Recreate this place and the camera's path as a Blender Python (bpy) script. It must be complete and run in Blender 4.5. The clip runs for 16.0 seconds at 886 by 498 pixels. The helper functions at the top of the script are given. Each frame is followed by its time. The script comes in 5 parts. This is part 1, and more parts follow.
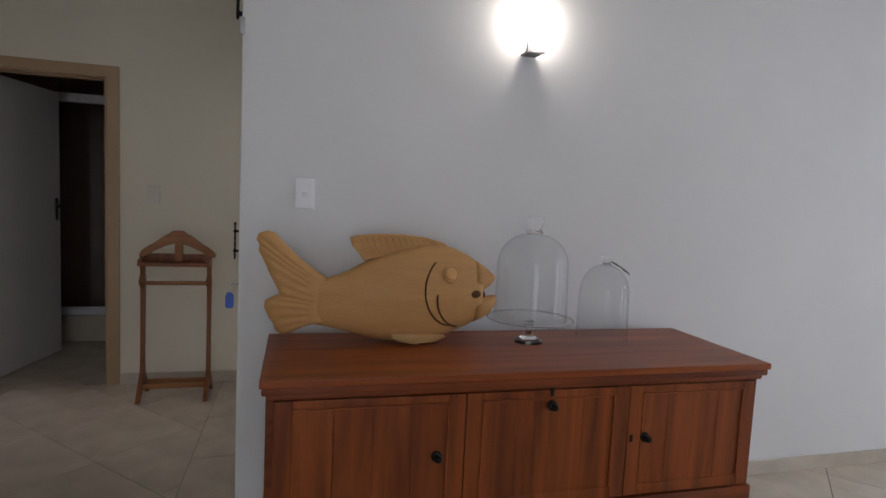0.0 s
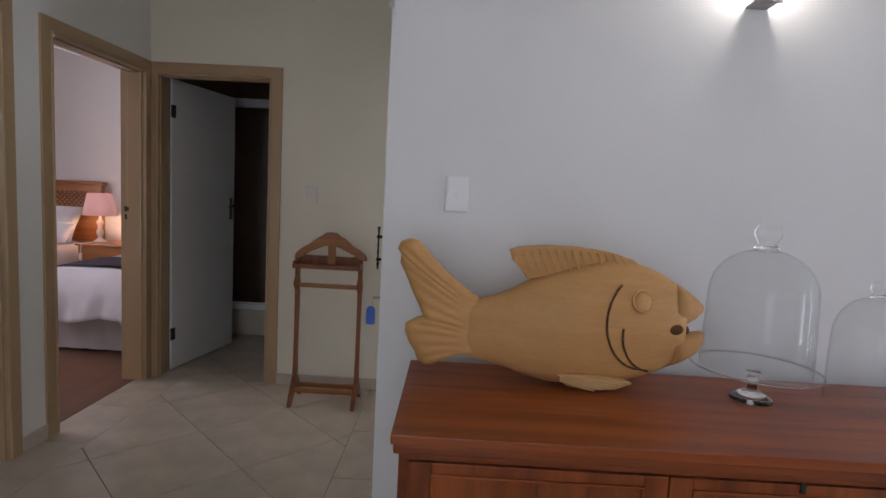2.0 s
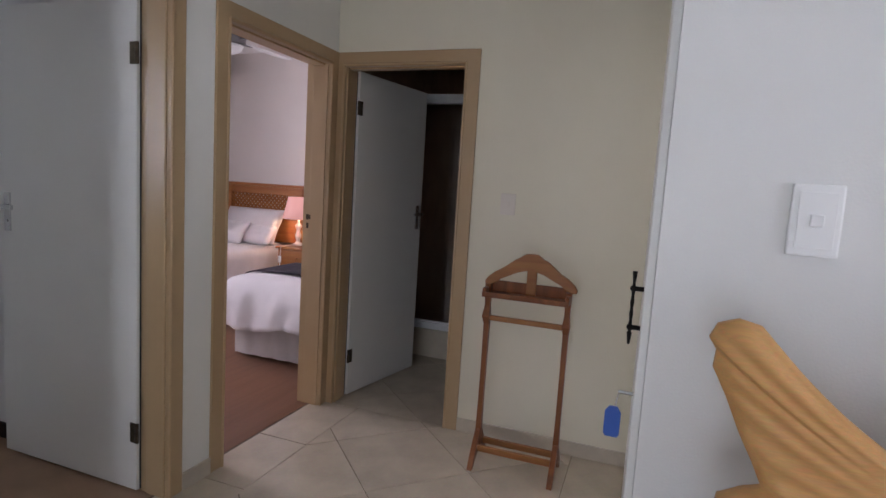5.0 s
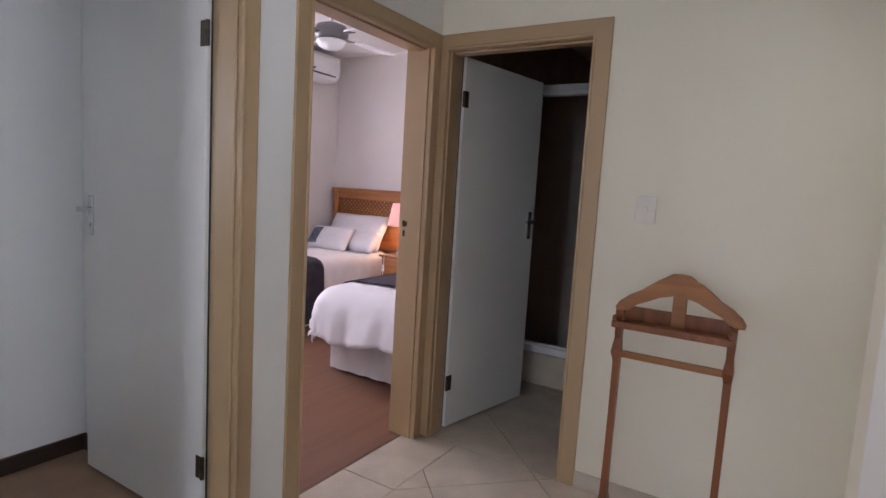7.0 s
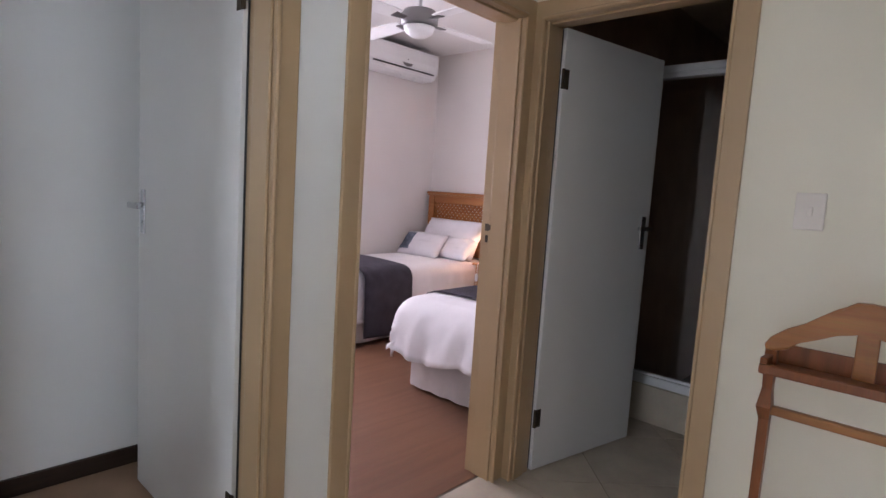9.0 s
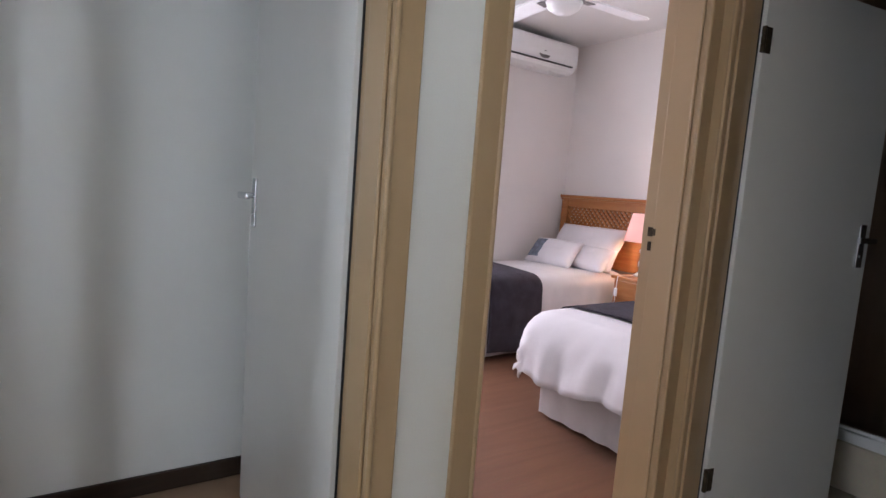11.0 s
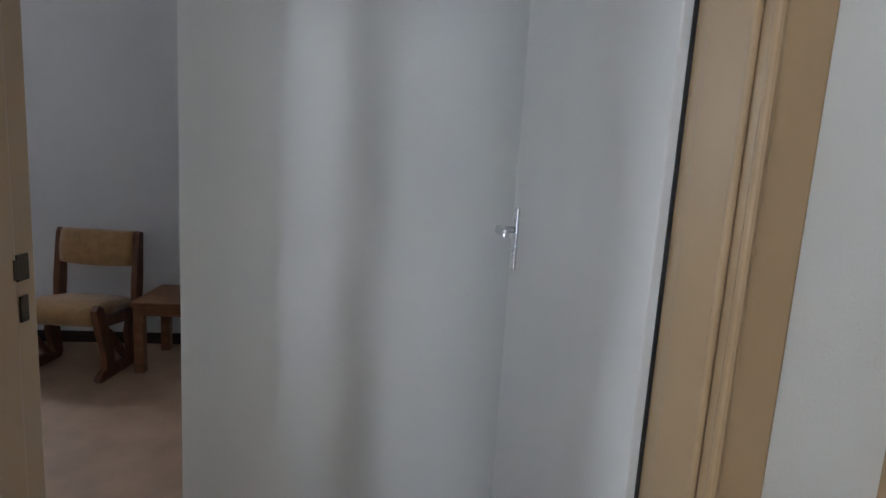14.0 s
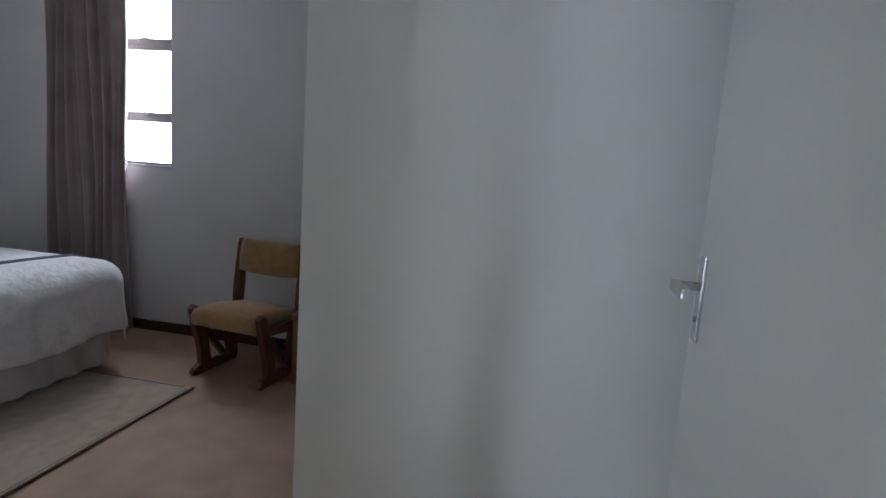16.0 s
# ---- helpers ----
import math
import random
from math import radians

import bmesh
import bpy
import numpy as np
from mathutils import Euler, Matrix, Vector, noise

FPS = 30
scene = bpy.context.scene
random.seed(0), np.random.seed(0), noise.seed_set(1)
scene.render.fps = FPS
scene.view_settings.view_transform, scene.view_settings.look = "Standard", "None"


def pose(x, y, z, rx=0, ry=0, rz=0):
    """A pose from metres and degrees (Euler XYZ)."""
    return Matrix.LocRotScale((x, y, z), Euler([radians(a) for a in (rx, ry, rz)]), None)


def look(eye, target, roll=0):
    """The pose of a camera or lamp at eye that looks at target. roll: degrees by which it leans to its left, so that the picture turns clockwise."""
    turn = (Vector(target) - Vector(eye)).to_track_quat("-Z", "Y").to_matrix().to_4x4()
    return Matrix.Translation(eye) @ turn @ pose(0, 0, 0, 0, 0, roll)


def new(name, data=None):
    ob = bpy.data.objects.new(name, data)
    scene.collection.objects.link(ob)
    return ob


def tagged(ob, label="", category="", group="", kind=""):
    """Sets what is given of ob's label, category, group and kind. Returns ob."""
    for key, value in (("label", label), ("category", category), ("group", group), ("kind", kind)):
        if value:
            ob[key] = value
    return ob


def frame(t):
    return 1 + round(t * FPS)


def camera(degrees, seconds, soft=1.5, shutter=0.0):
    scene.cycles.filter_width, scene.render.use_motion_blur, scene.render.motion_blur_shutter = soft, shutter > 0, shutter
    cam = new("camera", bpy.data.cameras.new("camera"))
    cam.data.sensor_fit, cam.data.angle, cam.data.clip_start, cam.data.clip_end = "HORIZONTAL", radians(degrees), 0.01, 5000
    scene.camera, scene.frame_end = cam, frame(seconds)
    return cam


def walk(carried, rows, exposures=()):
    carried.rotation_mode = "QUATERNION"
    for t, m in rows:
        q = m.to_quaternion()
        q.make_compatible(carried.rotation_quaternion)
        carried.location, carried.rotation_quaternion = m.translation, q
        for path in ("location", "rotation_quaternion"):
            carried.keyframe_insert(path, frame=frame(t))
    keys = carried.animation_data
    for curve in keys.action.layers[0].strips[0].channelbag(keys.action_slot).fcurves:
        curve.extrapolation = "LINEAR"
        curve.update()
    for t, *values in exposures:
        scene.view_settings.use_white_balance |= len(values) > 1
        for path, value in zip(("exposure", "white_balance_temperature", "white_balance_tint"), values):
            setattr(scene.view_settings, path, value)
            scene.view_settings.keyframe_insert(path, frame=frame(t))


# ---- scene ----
cam = camera(77.5, 16.0)
PATH = [
    (0, (0.476, 0.106, 1.333), (0.991, 2.031, 1.158), 2.8),
    (0.5, (0.467, 0.23, 1.336), (0.862, 2.182, 1.153), 2.8),
    (1, (0.482, 0.356, 1.336), (0.735, 2.331, 1.148), 2.9),
    (1.5, (0.501, 0.459, 1.343), (0.614, 2.446, 1.142), 2.9),
    (2, (0.498, 0.532, 1.33), (0.465, 2.522, 1.133), 3.0),
    (2.5, (0.46, 0.647, 1.33), (0.322, 2.632, 1.127), 3.2),
    (3, (0.411, 0.803, 1.34), (0.172, 2.778, 1.131), 3.2),
    (3.5, (0.362, 0.899, 1.345), (0.027, 2.859, 1.132), 3.3),
    (4, (0.33, 1.02, 1.35), (-0.121, 2.957, 1.135), 3.4),
    (6.5, (0.102, 1.637, 1.334), (-0.863, 3.375, 1.113), 3.5),
    (7, (0.059, 1.731, 1.317), (-0.983, 3.425, 1.103), 3.4),
    (7.5, (0.025, 1.853, 1.31), (-1.101, 3.493, 1.104), 3.4),
    (8, (-0.004, 1.975, 1.308), (-1.215, 3.554, 1.1), 3.4),
    (10.5, (-0.345, 2.316, 1.218), (-1.904, 3.552, 1.014), 4.3),
    (11, (-0.435, 2.378, 1.217), (-2.076, 3.502, 1.007), 4.4),
    (11.5, (-0.508, 2.449, 1.219), (-2.241, 3.424, 1.004), 4.3),
    (12, (-0.565, 2.501, 1.23), (-2.379, 3.313, 1.009), 4.5),
    (12.5, (-0.641, 2.516, 1.242), (-2.514, 3.175, 1.007), 5.0),
    (13, (-0.726, 2.542, 1.238), (-2.651, 3.032, 1.005), 4.8),
    (13.5, (-0.846, 2.543, 1.307), (-2.791, 2.897, 1.005), 3.4),
    (14, (-0.931, 2.543, 1.314), (-2.895, 2.776, 1.013), 3.5),
    (14.5, (-1.017, 2.558, 1.33), (-2.992, 2.652, 1.033), 3.6),
    (15, (-1.111, 2.582, 1.347), (-3.087, 2.517, 1.051), 3.8),
    (15.5, (-1.186, 2.601, 1.344), (-3.152, 2.366, 1.059), 4.2),
    (16, (-1.267, 2.634, 1.344), (-3.205, 2.233, 1.054), 4.0),
]
walk(cam, [(t, look(eye, target, roll)) for t, eye, target, roll in PATH],
     exposures=[(0.0, -0.57, 6300, 17), (1.5, -0.32, 6200, 18), (3.5, 0.0, 6150, 18), (7.0, 0.64, 6000, 19),
                (11.0, 0.76, 5980, 13), (13.0, 0.56, 5880, 11), (14.5, 0.80, 5820, 12), (16.0, 0.54, 5760, 11)])

# ---- world and light ----
world = bpy.data.worlds.new("world")
scene.world = world
world.use_nodes = True
wn = world.node_tree
sky = wn.nodes.new("ShaderNodeTexSky")
sky.sky_type, sky.sun_disc = "NISHITA", False
sky.sun_elevation, sky.sun_rotation = radians(50), radians(200)
wn.links.new(sky.outputs["Color"], wn.nodes["Background"].inputs["Color"])
wn.nodes["Background"].inputs["Strength"].default_value = 0.12

sun_data = bpy.data.lights.new("sun", "SUN")
sun_data.energy, sun_data.angle, sun_data.color = 1.0, radians(12), (1.0, 0.96, 0.9)
sun = new("sun", sun_data)
sun.matrix_world = pose(0, 0, 8, 40, 0, 160)


def window_light(name, centre, towards, width, height, power, color):
    data = bpy.data.lights.new(name, "AREA")
    data.shape, data.size, data.size_y, data.energy, data.color = "RECTANGLE", width, height, power, color
    ob = new(name, data)
    ob.matrix_world = look(centre, towards)
    return ob


window_light("living_window_light", (6.35, 0.54, 1.2), (0, 0.54, 1.2), 3.48, 2.3, 206, (0.86, 0.93, 1.0))
# unseen lamp added to the south to brighten the hall
window_light("added_south_fill", (0.1, -3.80, 1.15), (0.1, 0, 1.15), 1.7, 2.1, 22, (0.90, 0.95, 1.0))
window_light("bedroom_window_light", (-4.98, -0.535, 1.83), (0, -0.535, 1.83), 0.88, 1.24, 44, (0.93, 0.96, 1.0))
window_light("twin_window_light", (-4.72, 4.1, 1.6), (0, 4.1, 1.6), 1.5, 1.2, 30, (0.98, 0.90, 0.95))

# ---- materials ----


def material(name, color, rough=0.5, metal=0.0, vary=0.12, scale=6.0, bump=0.05, fine=180.0, coat=0.0, stretch=None, dark=None, emit=0.0, transmit=0.0, sheen=0.0):
    m = bpy.data.materials.new(name)
    m.use_nodes = True
    nt = m.node_tree
    b = nt.nodes["Principled BSDF"]
    b.inputs["Roughness"].default_value = rough
    b.inputs["Metallic"].default_value = metal
    b.inputs["Coat Weight"].default_value = coat
    b.inputs["Coat Roughness"].default_value = 0.12
    b.inputs["Sheen Weight"].default_value = sheen
    if transmit:
        b.inputs["Transmission Weight"].default_value = transmit
        b.inputs["Base Color"].default_value = (*color, 1)
        b.inputs["IOR"].default_value = 1.45
        return m
    tc = nt.nodes.new("ShaderNodeTexCoord")
    mp = nt.nodes.new("ShaderNodeMapping")
    if stretch:
        mp.inputs["Scale"].default_value = stretch
    nt.links.new(tc.outputs["Object"], mp.inputs["Vector"])
    n1 = nt.nodes.new("ShaderNodeTexNoise")
    n1.inputs["Scale"].default_value, n1.inputs["Detail"].default_value = scale, 6
    n2 = nt.nodes.new("ShaderNodeTexNoise")
    n2.inputs["Scale"].default_value, n2.inputs["Detail"].default_value = fine, 3
    nt.links.new(mp.outputs["Vector"], n1.inputs["Vector"])
    nt.links.new(mp.outputs["Vector"], n2.inputs["Vector"])
    ramp = nt.nodes.new("ShaderNodeValToRGB")
    lo = dark if dark else tuple(c * (1 - vary) for c in color)
    hi = tuple(min(1, c * (1 + vary * 0.6)) for c in color) if not dark else color
    ramp.color_ramp.elements[0].position, ramp.color_ramp.elements[1].position = 0.32, 0.68
    ramp.color_ramp.elements[0].color, ramp.color_ramp.elements[1].color = (*lo, 1), (*hi, 1)
    nt.links.new(n1.outputs["Fac"], ramp.inputs["Fac"])
    mix = nt.nodes.new("ShaderNodeMix")
    mix.data_type, mix.blend_type = "RGBA", "MULTIPLY"
    mix.inputs[0].default_value = vary
    nt.links.new(ramp.outputs["Color"], mix.inputs[6])
    nt.links.new(n2.outputs["Color"], mix.inputs[7])
    nt.links.new(mix.outputs[2], b.inputs["Base Color"])
    rr = nt.nodes.new("ShaderNodeMapRange")
    rr.inputs["To Min"].default_value, rr.inputs["To Max"].default_value = rough, min(1, rough + (0.12 if rough > 0.45 else 0.0))
    nt.links.new(n1.outputs["Fac"], rr.inputs["Value"])
    nt.links.new(rr.outputs["Result"], b.inputs["Roughness"])
    if bump:
        bp = nt.nodes.new("ShaderNodeBump")
        bp.inputs["Strength"].default_value, bp.inputs["Distance"].default_value = bump, 0.01
        nt.links.new(n2.outputs["Fac"], bp.inputs["Height"])
        nt.links.new(bp.outputs["Normal"], b.inputs["Normal"])
    if emit:
        b.inputs["Emission Color"].default_value = (*color, 1)
        b.inputs["Emission Strength"].default_value = emit
    return m


def wood(name, light, dark, rough=0.35, along="x", coat=0.2, rings=5.0):
    """Grain stretched along one axis, with broad bands and fine pores."""
    m = material(name, light, rough, dark=dark, vary=0.35, scale=rings, fine=60, bump=0.06, coat=coat,
                 stretch={"x": (0.35, 5, 5), "y": (5, 0.35, 5), "z": (5, 5, 0.35)}[along])
    for node in m.node_tree.nodes:
        if node.bl_idname == "ShaderNodeTexNoise":
            node.inputs["Distortion"].default_value = 0.7
    m.node_tree.nodes["Principled BSDF"].inputs["Specular IOR Level"].default_value = 0.3
    return m


WHITE_WALL = material("white_wall_paint", (0.80, 0.80, 0.79), 0.55, vary=0.04, scale=1.3, bump=0.08, fine=220)
CREAM_WALL = material("cream_wall_paint", (0.82, 0.775, 0.63), 0.5, vary=0.05, scale=1.3, bump=0.08, fine=220)
# hall wall colour made paler to hold the window light on it
PALE_WALL = material("window_lit_wall_paint", (0.84, 0.84, 0.80), 0.5, vary=0.04, scale=1.3, bump=0.08, fine=220)
BEDROOM_WALL = material("grey_wall_paint", (0.64, 0.625, 0.61), 0.6, vary=0.05, scale=1.3, bump=0.06, fine=220)
ROSE_WALL = material("bedroom_wall_paint", (0.80, 0.76, 0.73), 0.55, vary=0.04, scale=1.3, bump=0.06, fine=220)
GLOSS_WALL = material("semi_gloss_wall_paint", (0.79, 0.785, 0.75), 0.38, vary=0.025, scale=2.0, bump=0.01, fine=60)
DOOR_PAINT = material("door_paint", (0.79, 0.785, 0.755), 0.30, vary=0.025, scale=2.0, bump=0.012, fine=80)
for gloss in (GLOSS_WALL, DOOR_PAINT):
    # horizontal roller marks draw reflections out upright
    shader = gloss.node_tree.nodes["Principled BSDF"]
    shader.inputs["Specular IOR Level"].default_value = 0.9
    shader.inputs["Anisotropic"].default_value = 0.92
    shader.inputs["Anisotropic Rotation"].default_value = 0.25
    marks = gloss.node_tree.nodes.new("ShaderNodeTangent")
    marks.direction_type, marks.axis = "RADIAL", "Z"
    gloss.node_tree.links.new(marks.outputs["Tangent"], shader.inputs["Tangent"])
CEILING_PAINT = material("ceiling_paint", (0.82, 0.81, 0.80), 0.8, vary=0.03, scale=2, bump=0.03)
FRAME_PAINT = material("tan_gloss_enamel", (0.46, 0.32, 0.175), 0.28, vary=0.03, scale=3, bump=0.02, fine=55, coat=0.2)
TILE = material("cream_ceramic_tile", (0.66, 0.58, 0.46), 0.22, vary=0.14, scale=5, bump=0.02, fine=70)
GROUT = material("grey_grout", (0.22, 0.18, 0.14), 0.9, vary=0.25, scale=30, bump=0.3)
LAMINATE = wood("tan_vinyl_floor", (0.29, 0.145, 0.085), (0.24, 0.118, 0.068), 0.40, "y", 0.05, 4)
CARPET = material("beige_floor", (0.43, 0.28, 0.18), 0.6, vary=0.16, scale=5, bump=0.12, fine=300)
RUG = material("beige_rug_wool", (0.55, 0.44, 0.34), 0.95, vary=0.2, scale=14, bump=0.5, fine=400, sheen=0.3)
RUG_EDGE = material("rug_binding", (0.20, 0.12, 0.08), 0.9, vary=0.2, bump=0.3)
DARK_SKIRT = wood("dark_skirting_wood", (0.06, 0.035, 0.022), (0.03, 0.018, 0.012), 0.4, "y")
TILE_SKIRT = material("beige_skirting_tile", (0.60, 0.53, 0.43), 0.3, vary=0.12, scale=8, bump=0.02)
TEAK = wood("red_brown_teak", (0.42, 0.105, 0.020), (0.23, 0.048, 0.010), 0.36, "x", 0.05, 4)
# front's teak, set darker than the top to carry its shade
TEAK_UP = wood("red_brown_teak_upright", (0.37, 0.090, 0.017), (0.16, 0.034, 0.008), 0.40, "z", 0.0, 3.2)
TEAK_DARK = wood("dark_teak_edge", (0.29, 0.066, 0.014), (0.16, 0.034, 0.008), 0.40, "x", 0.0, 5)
LIMEWOOD = wood("pale_carved_wood", (0.72, 0.395, 0.150), (0.65, 0.345, 0.120), 0.5, "x", 0.08, 5)
LIMEWOOD_DARK = wood("carved_groove_wood", (0.20, 0.09, 0.03), (0.14, 0.06, 0.02), 0.6, "x", 0.0)
VALET_WOOD = wood("varnished_brown_wood", (0.33, 0.112, 0.034), (0.20, 0.062, 0.019), 0.35, "z", 0.25)
VALET_LIGHT = wood("varnished_light_wood", (0.45, 0.19, 0.058), (0.33, 0.13, 0.038), 0.38, "x", 0.25)
PINE = wood("orange_pine", (0.55, 0.24, 0.08), (0.42, 0.16, 0.05), 0.35, "x", 0.2)
CHAIR_WOOD = wood("dark_chair_wood", (0.20, 0.078, 0.036), (0.12, 0.045, 0.020), 0.4, "z", 0.15)
TABLE_WOOD = wood("brown_table_wood", (0.30, 0.13, 0.055), (0.20, 0.08, 0.03), 0.4, "y", 0.15)
OCHRE = material("ochre_upholstery", (0.40, 0.225, 0.085), 0.95, vary=0.2, scale=18, bump=0.4, fine=350, sheen=0.3)
LINEN = material("white_bed_linen", (0.74, 0.71, 0.73), 0.85, vary=0.06, scale=6, bump=0.15, fine=260, sheen=0.2)
QUILT = material("embossed_white_quilt", (0.74, 0.72, 0.72), 0.85, vary=0.08, scale=9, bump=1.0, fine=20, sheen=0.2)
VALANCE = material("grey_white_valance", (0.66, 0.63, 0.62), 0.9, vary=0.08, scale=8, bump=0.15, fine=200)
THROW = material("charcoal_throw", (0.050, 0.042, 0.058), 0.95, vary=0.3, scale=12, bump=0.5, fine=220)
PRINT = material("blue_grey_print", (0.20, 0.23, 0.30), 0.9, vary=0.5, scale=22, bump=0.1)
CURTAIN = material("mauve_brown_curtain", (0.30, 0.235, 0.225), 0.9, vary=0.12, scale=5, bump=0.25, fine=300, sheen=0.3)
SHADE = material("pink_lamp_shade", (0.80, 0.42, 0.36), 0.8, vary=0.05, bump=0.05, emit=0.35)
LAMP_WHITE = material("white_lamp_base", (0.80, 0.74, 0.66), 0.4, vary=0.06, bump=0.02)
CHROME = material("brushed_chrome", (0.62, 0.63, 0.65), 0.22, metal=1.0, vary=0.08, scale=30, bump=0.02)
BRASS = material("aged_brass", (0.09, 0.065, 0.04), 0.45, metal=0.8, vary=0.4, scale=40, bump=0.08)
IRON = material("black_iron", (0.03, 0.027, 0.025), 0.5, metal=0.8, vary=0.3, scale=40, bump=0.2)
PLASTIC = material("white_plastic", (0.88, 0.88, 0.88), 0.3, vary=0.03, bump=0.0)
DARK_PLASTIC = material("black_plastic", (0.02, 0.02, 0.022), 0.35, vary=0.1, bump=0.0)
BLUE_TAG = material("blue_key_tag", (0.03, 0.12, 0.55), 0.35, vary=0.1, bump=0.0)
GREY_METAL = material("grey_window_metal", (0.32, 0.31, 0.31), 0.4, vary=0.1, metal=0.2, bump=0.02)
SHOWER_TILE = material("dark_brown_tile", (0.36, 0.235, 0.15), 0.3, vary=0.2, scale=7, bump=0.05)
# the unlit bathroom's shade is put into this colour
BATH_CEILING = material("shaded_bathroom_paint", (0.45, 0.36, 0.28), 0.7, vary=0.1, bump=0.05)
GLASS = material("clear_glass", (0.98, 0.99, 0.99), 0.0, transmit=1.0)
THIN_GLASS = bpy.data.materials.new("thin_blown_glass")
THIN_GLASS.use_nodes = True
tg = THIN_GLASS.node_tree
tg.nodes.remove(tg.nodes["Principled BSDF"])
clear, gloss_lobe, blend_gloss, facing = (tg.nodes.new(k) for k in ("ShaderNodeBsdfTransparent", "ShaderNodeBsdfGlossy", "ShaderNodeMixShader", "ShaderNodeLayerWeight"))
clear.inputs["Color"].default_value = (0.985, 0.99, 0.99, 1)
gloss_lobe.inputs["Roughness"].default_value = 0.02
steep, rise = tg.nodes.new("ShaderNodeMath"), tg.nodes.new("ShaderNodeMath")
steep.operation, rise.operation = "POWER", "MULTIPLY_ADD"
steep.inputs[1].default_value = 5.0
rise.inputs[1].default_value, rise.inputs[2].default_value = 0.55, 0.035
tg.links.new(facing.outputs["Facing"], steep.inputs[0])
tg.links.new(steep.outputs[0], rise.inputs[0])
tg.links.new(rise.outputs[0], blend_gloss.inputs[0])
tg.links.new(clear.outputs[0], blend_gloss.inputs[1])
tg.links.new(gloss_lobe.outputs[0], blend_gloss.inputs[2])
tg.links.new(blend_gloss.outputs[0], tg.nodes["Material Output"].inputs["Surface"])
PANE = material("window_glass", (1, 1, 1), 0.0, transmit=1.0)
SMOKED = material("smoked_shower_glass", (0.93, 0.90, 0.87), 0.0, transmit=1.0)
BULB = material("lit_bulb", (1.0, 0.93, 0.80), 0.4, vary=0.0, bump=0, emit=150)
WARM_BULB = material("warm_lit_bulb", (1.0, 0.70, 0.42), 0.4, vary=0.0, bump=0, emit=115)
DARK_FAN = material("grey_fan_metal", (0.20, 0.19, 0.19), 0.4, metal=0.4, vary=0.1, bump=0.02)
OUTSIDE = material("pale_ground", (0.35, 0.36, 0.30), 0.9, vary=0.3, scale=0.6, bump=0.2)

# ---- mesh helpers ----


def mesh_of(bm, name, smooth=False):
    me = bpy.data.meshes.new(name)
    bmesh.ops.recalc_face_normals(bm, faces=bm.faces)
    if smooth:
        for f in bm.faces:
            f.smooth = True
    bm.to_mesh(me)
    bm.free()
    return me


def add_box(bm, lo, hi, bevel=0.0, turn=None):
    """A bevelled box from corner to corner in bm."""
    size = [b - a for a, b in zip(lo, hi)]
    mid = [(a + b) / 2 for a, b in zip(lo, hi)]
    made = bmesh.ops.create_cube(bm, size=1.0, matrix=Matrix.Translation(mid) @ (turn or Matrix()) @ Matrix.Diagonal((*size, 1)))
    if bevel:
        edges = {e for v in made["verts"] for e in v.link_edges}
        bmesh.ops.bevel(bm, geom=list(edges), offset=min(bevel, min(size) * 0.45), segments=2, affect="EDGES", profile=0.6)


def add_tube(bm, a, b, r0, r1=None, seg=14):
    a, b = Vector(a), Vector(b)
    way = b - a
    m = Matrix.Translation((a + b) / 2) @ way.to_track_quat("Z", "Y").to_matrix().to_4x4()
    bmesh.ops.create_cone(bm, cap_ends=True, segments=seg, radius1=r0, radius2=r0 if r1 is None else r1, depth=way.length, matrix=m)


def add_lathe(bm, profile, centre=(0, 0, 0), seg=40, closed=False):
    """Turns (radius, height) pairs about the upright axis."""
    rings = []
    for r, z in profile:
        rings.append([bm.verts.new((centre[0] + r * math.cos(2 * math.pi * k / seg), centre[1] + r * math.sin(2 * math.pi * k / seg), centre[2] + z)) for k in range(seg)])
    pairs = list(zip(rings, rings[1:]))
    if closed:
        pairs.append((rings[-1], rings[0]))
    for p, q in pairs:
        for k in range(seg):
            bm.faces.new((p[k], p[(k + 1) % seg], q[(k + 1) % seg], q[k]))
    if not closed:
        for ring in (rings[0], rings[-1]):
            bm.faces.new(ring)


def add_prism(bm, outline, depth, place, bevel=0.0):
    """An outline in the local xy plane made depth thick about it, then placed by a matrix."""
    front = [bm.verts.new(place @ Vector((x, y, depth / 2))) for x, y in outline]
    back = [bm.verts.new(place @ Vector((x, y, -depth / 2))) for x, y in outline]
    faces = [bm.faces.new(front), bm.faces.new(back[::-1])]
    n = len(outline)
    for k in range(n):
        faces.append(bm.faces.new((front[k], back[k], back[(k + 1) % n], front[(k + 1) % n])))
    if bevel:
        edges = {e for f in faces[:2] for e in f.edges}
        bmesh.ops.bevel(bm, geom=list(edges), offset=bevel, segments=2, affect="EDGES", profile=0.6)


UPRIGHT_XZ = Matrix(((1, 0, 0, 0), (0, 0, 1, 0), (0, 1, 0, 0), (0, 0, 0, 1)))  # outline x, y becomes world x, z
UPRIGHT_YZ = Matrix(((0, 0, 1, 0), (1, 0, 0, 0), (0, 1, 0, 0), (0, 0, 0, 1)))  # outline x, y becomes world y, z


def add_loft(bm, sections):
    """Closes rings of equal length into a skin with end caps."""
    rings = [[bm.verts.new(p) for p in ring] for ring in sections]
    n = len(rings[0])
    for p, q in zip(rings, rings[1:]):
        for k in range(n):
            bm.faces.new((p[k], p[(k + 1) % n], q[(k + 1) % n], q[k]))
    bm.faces.new(rings[0])
    bm.faces.new(rings[-1][::-1])


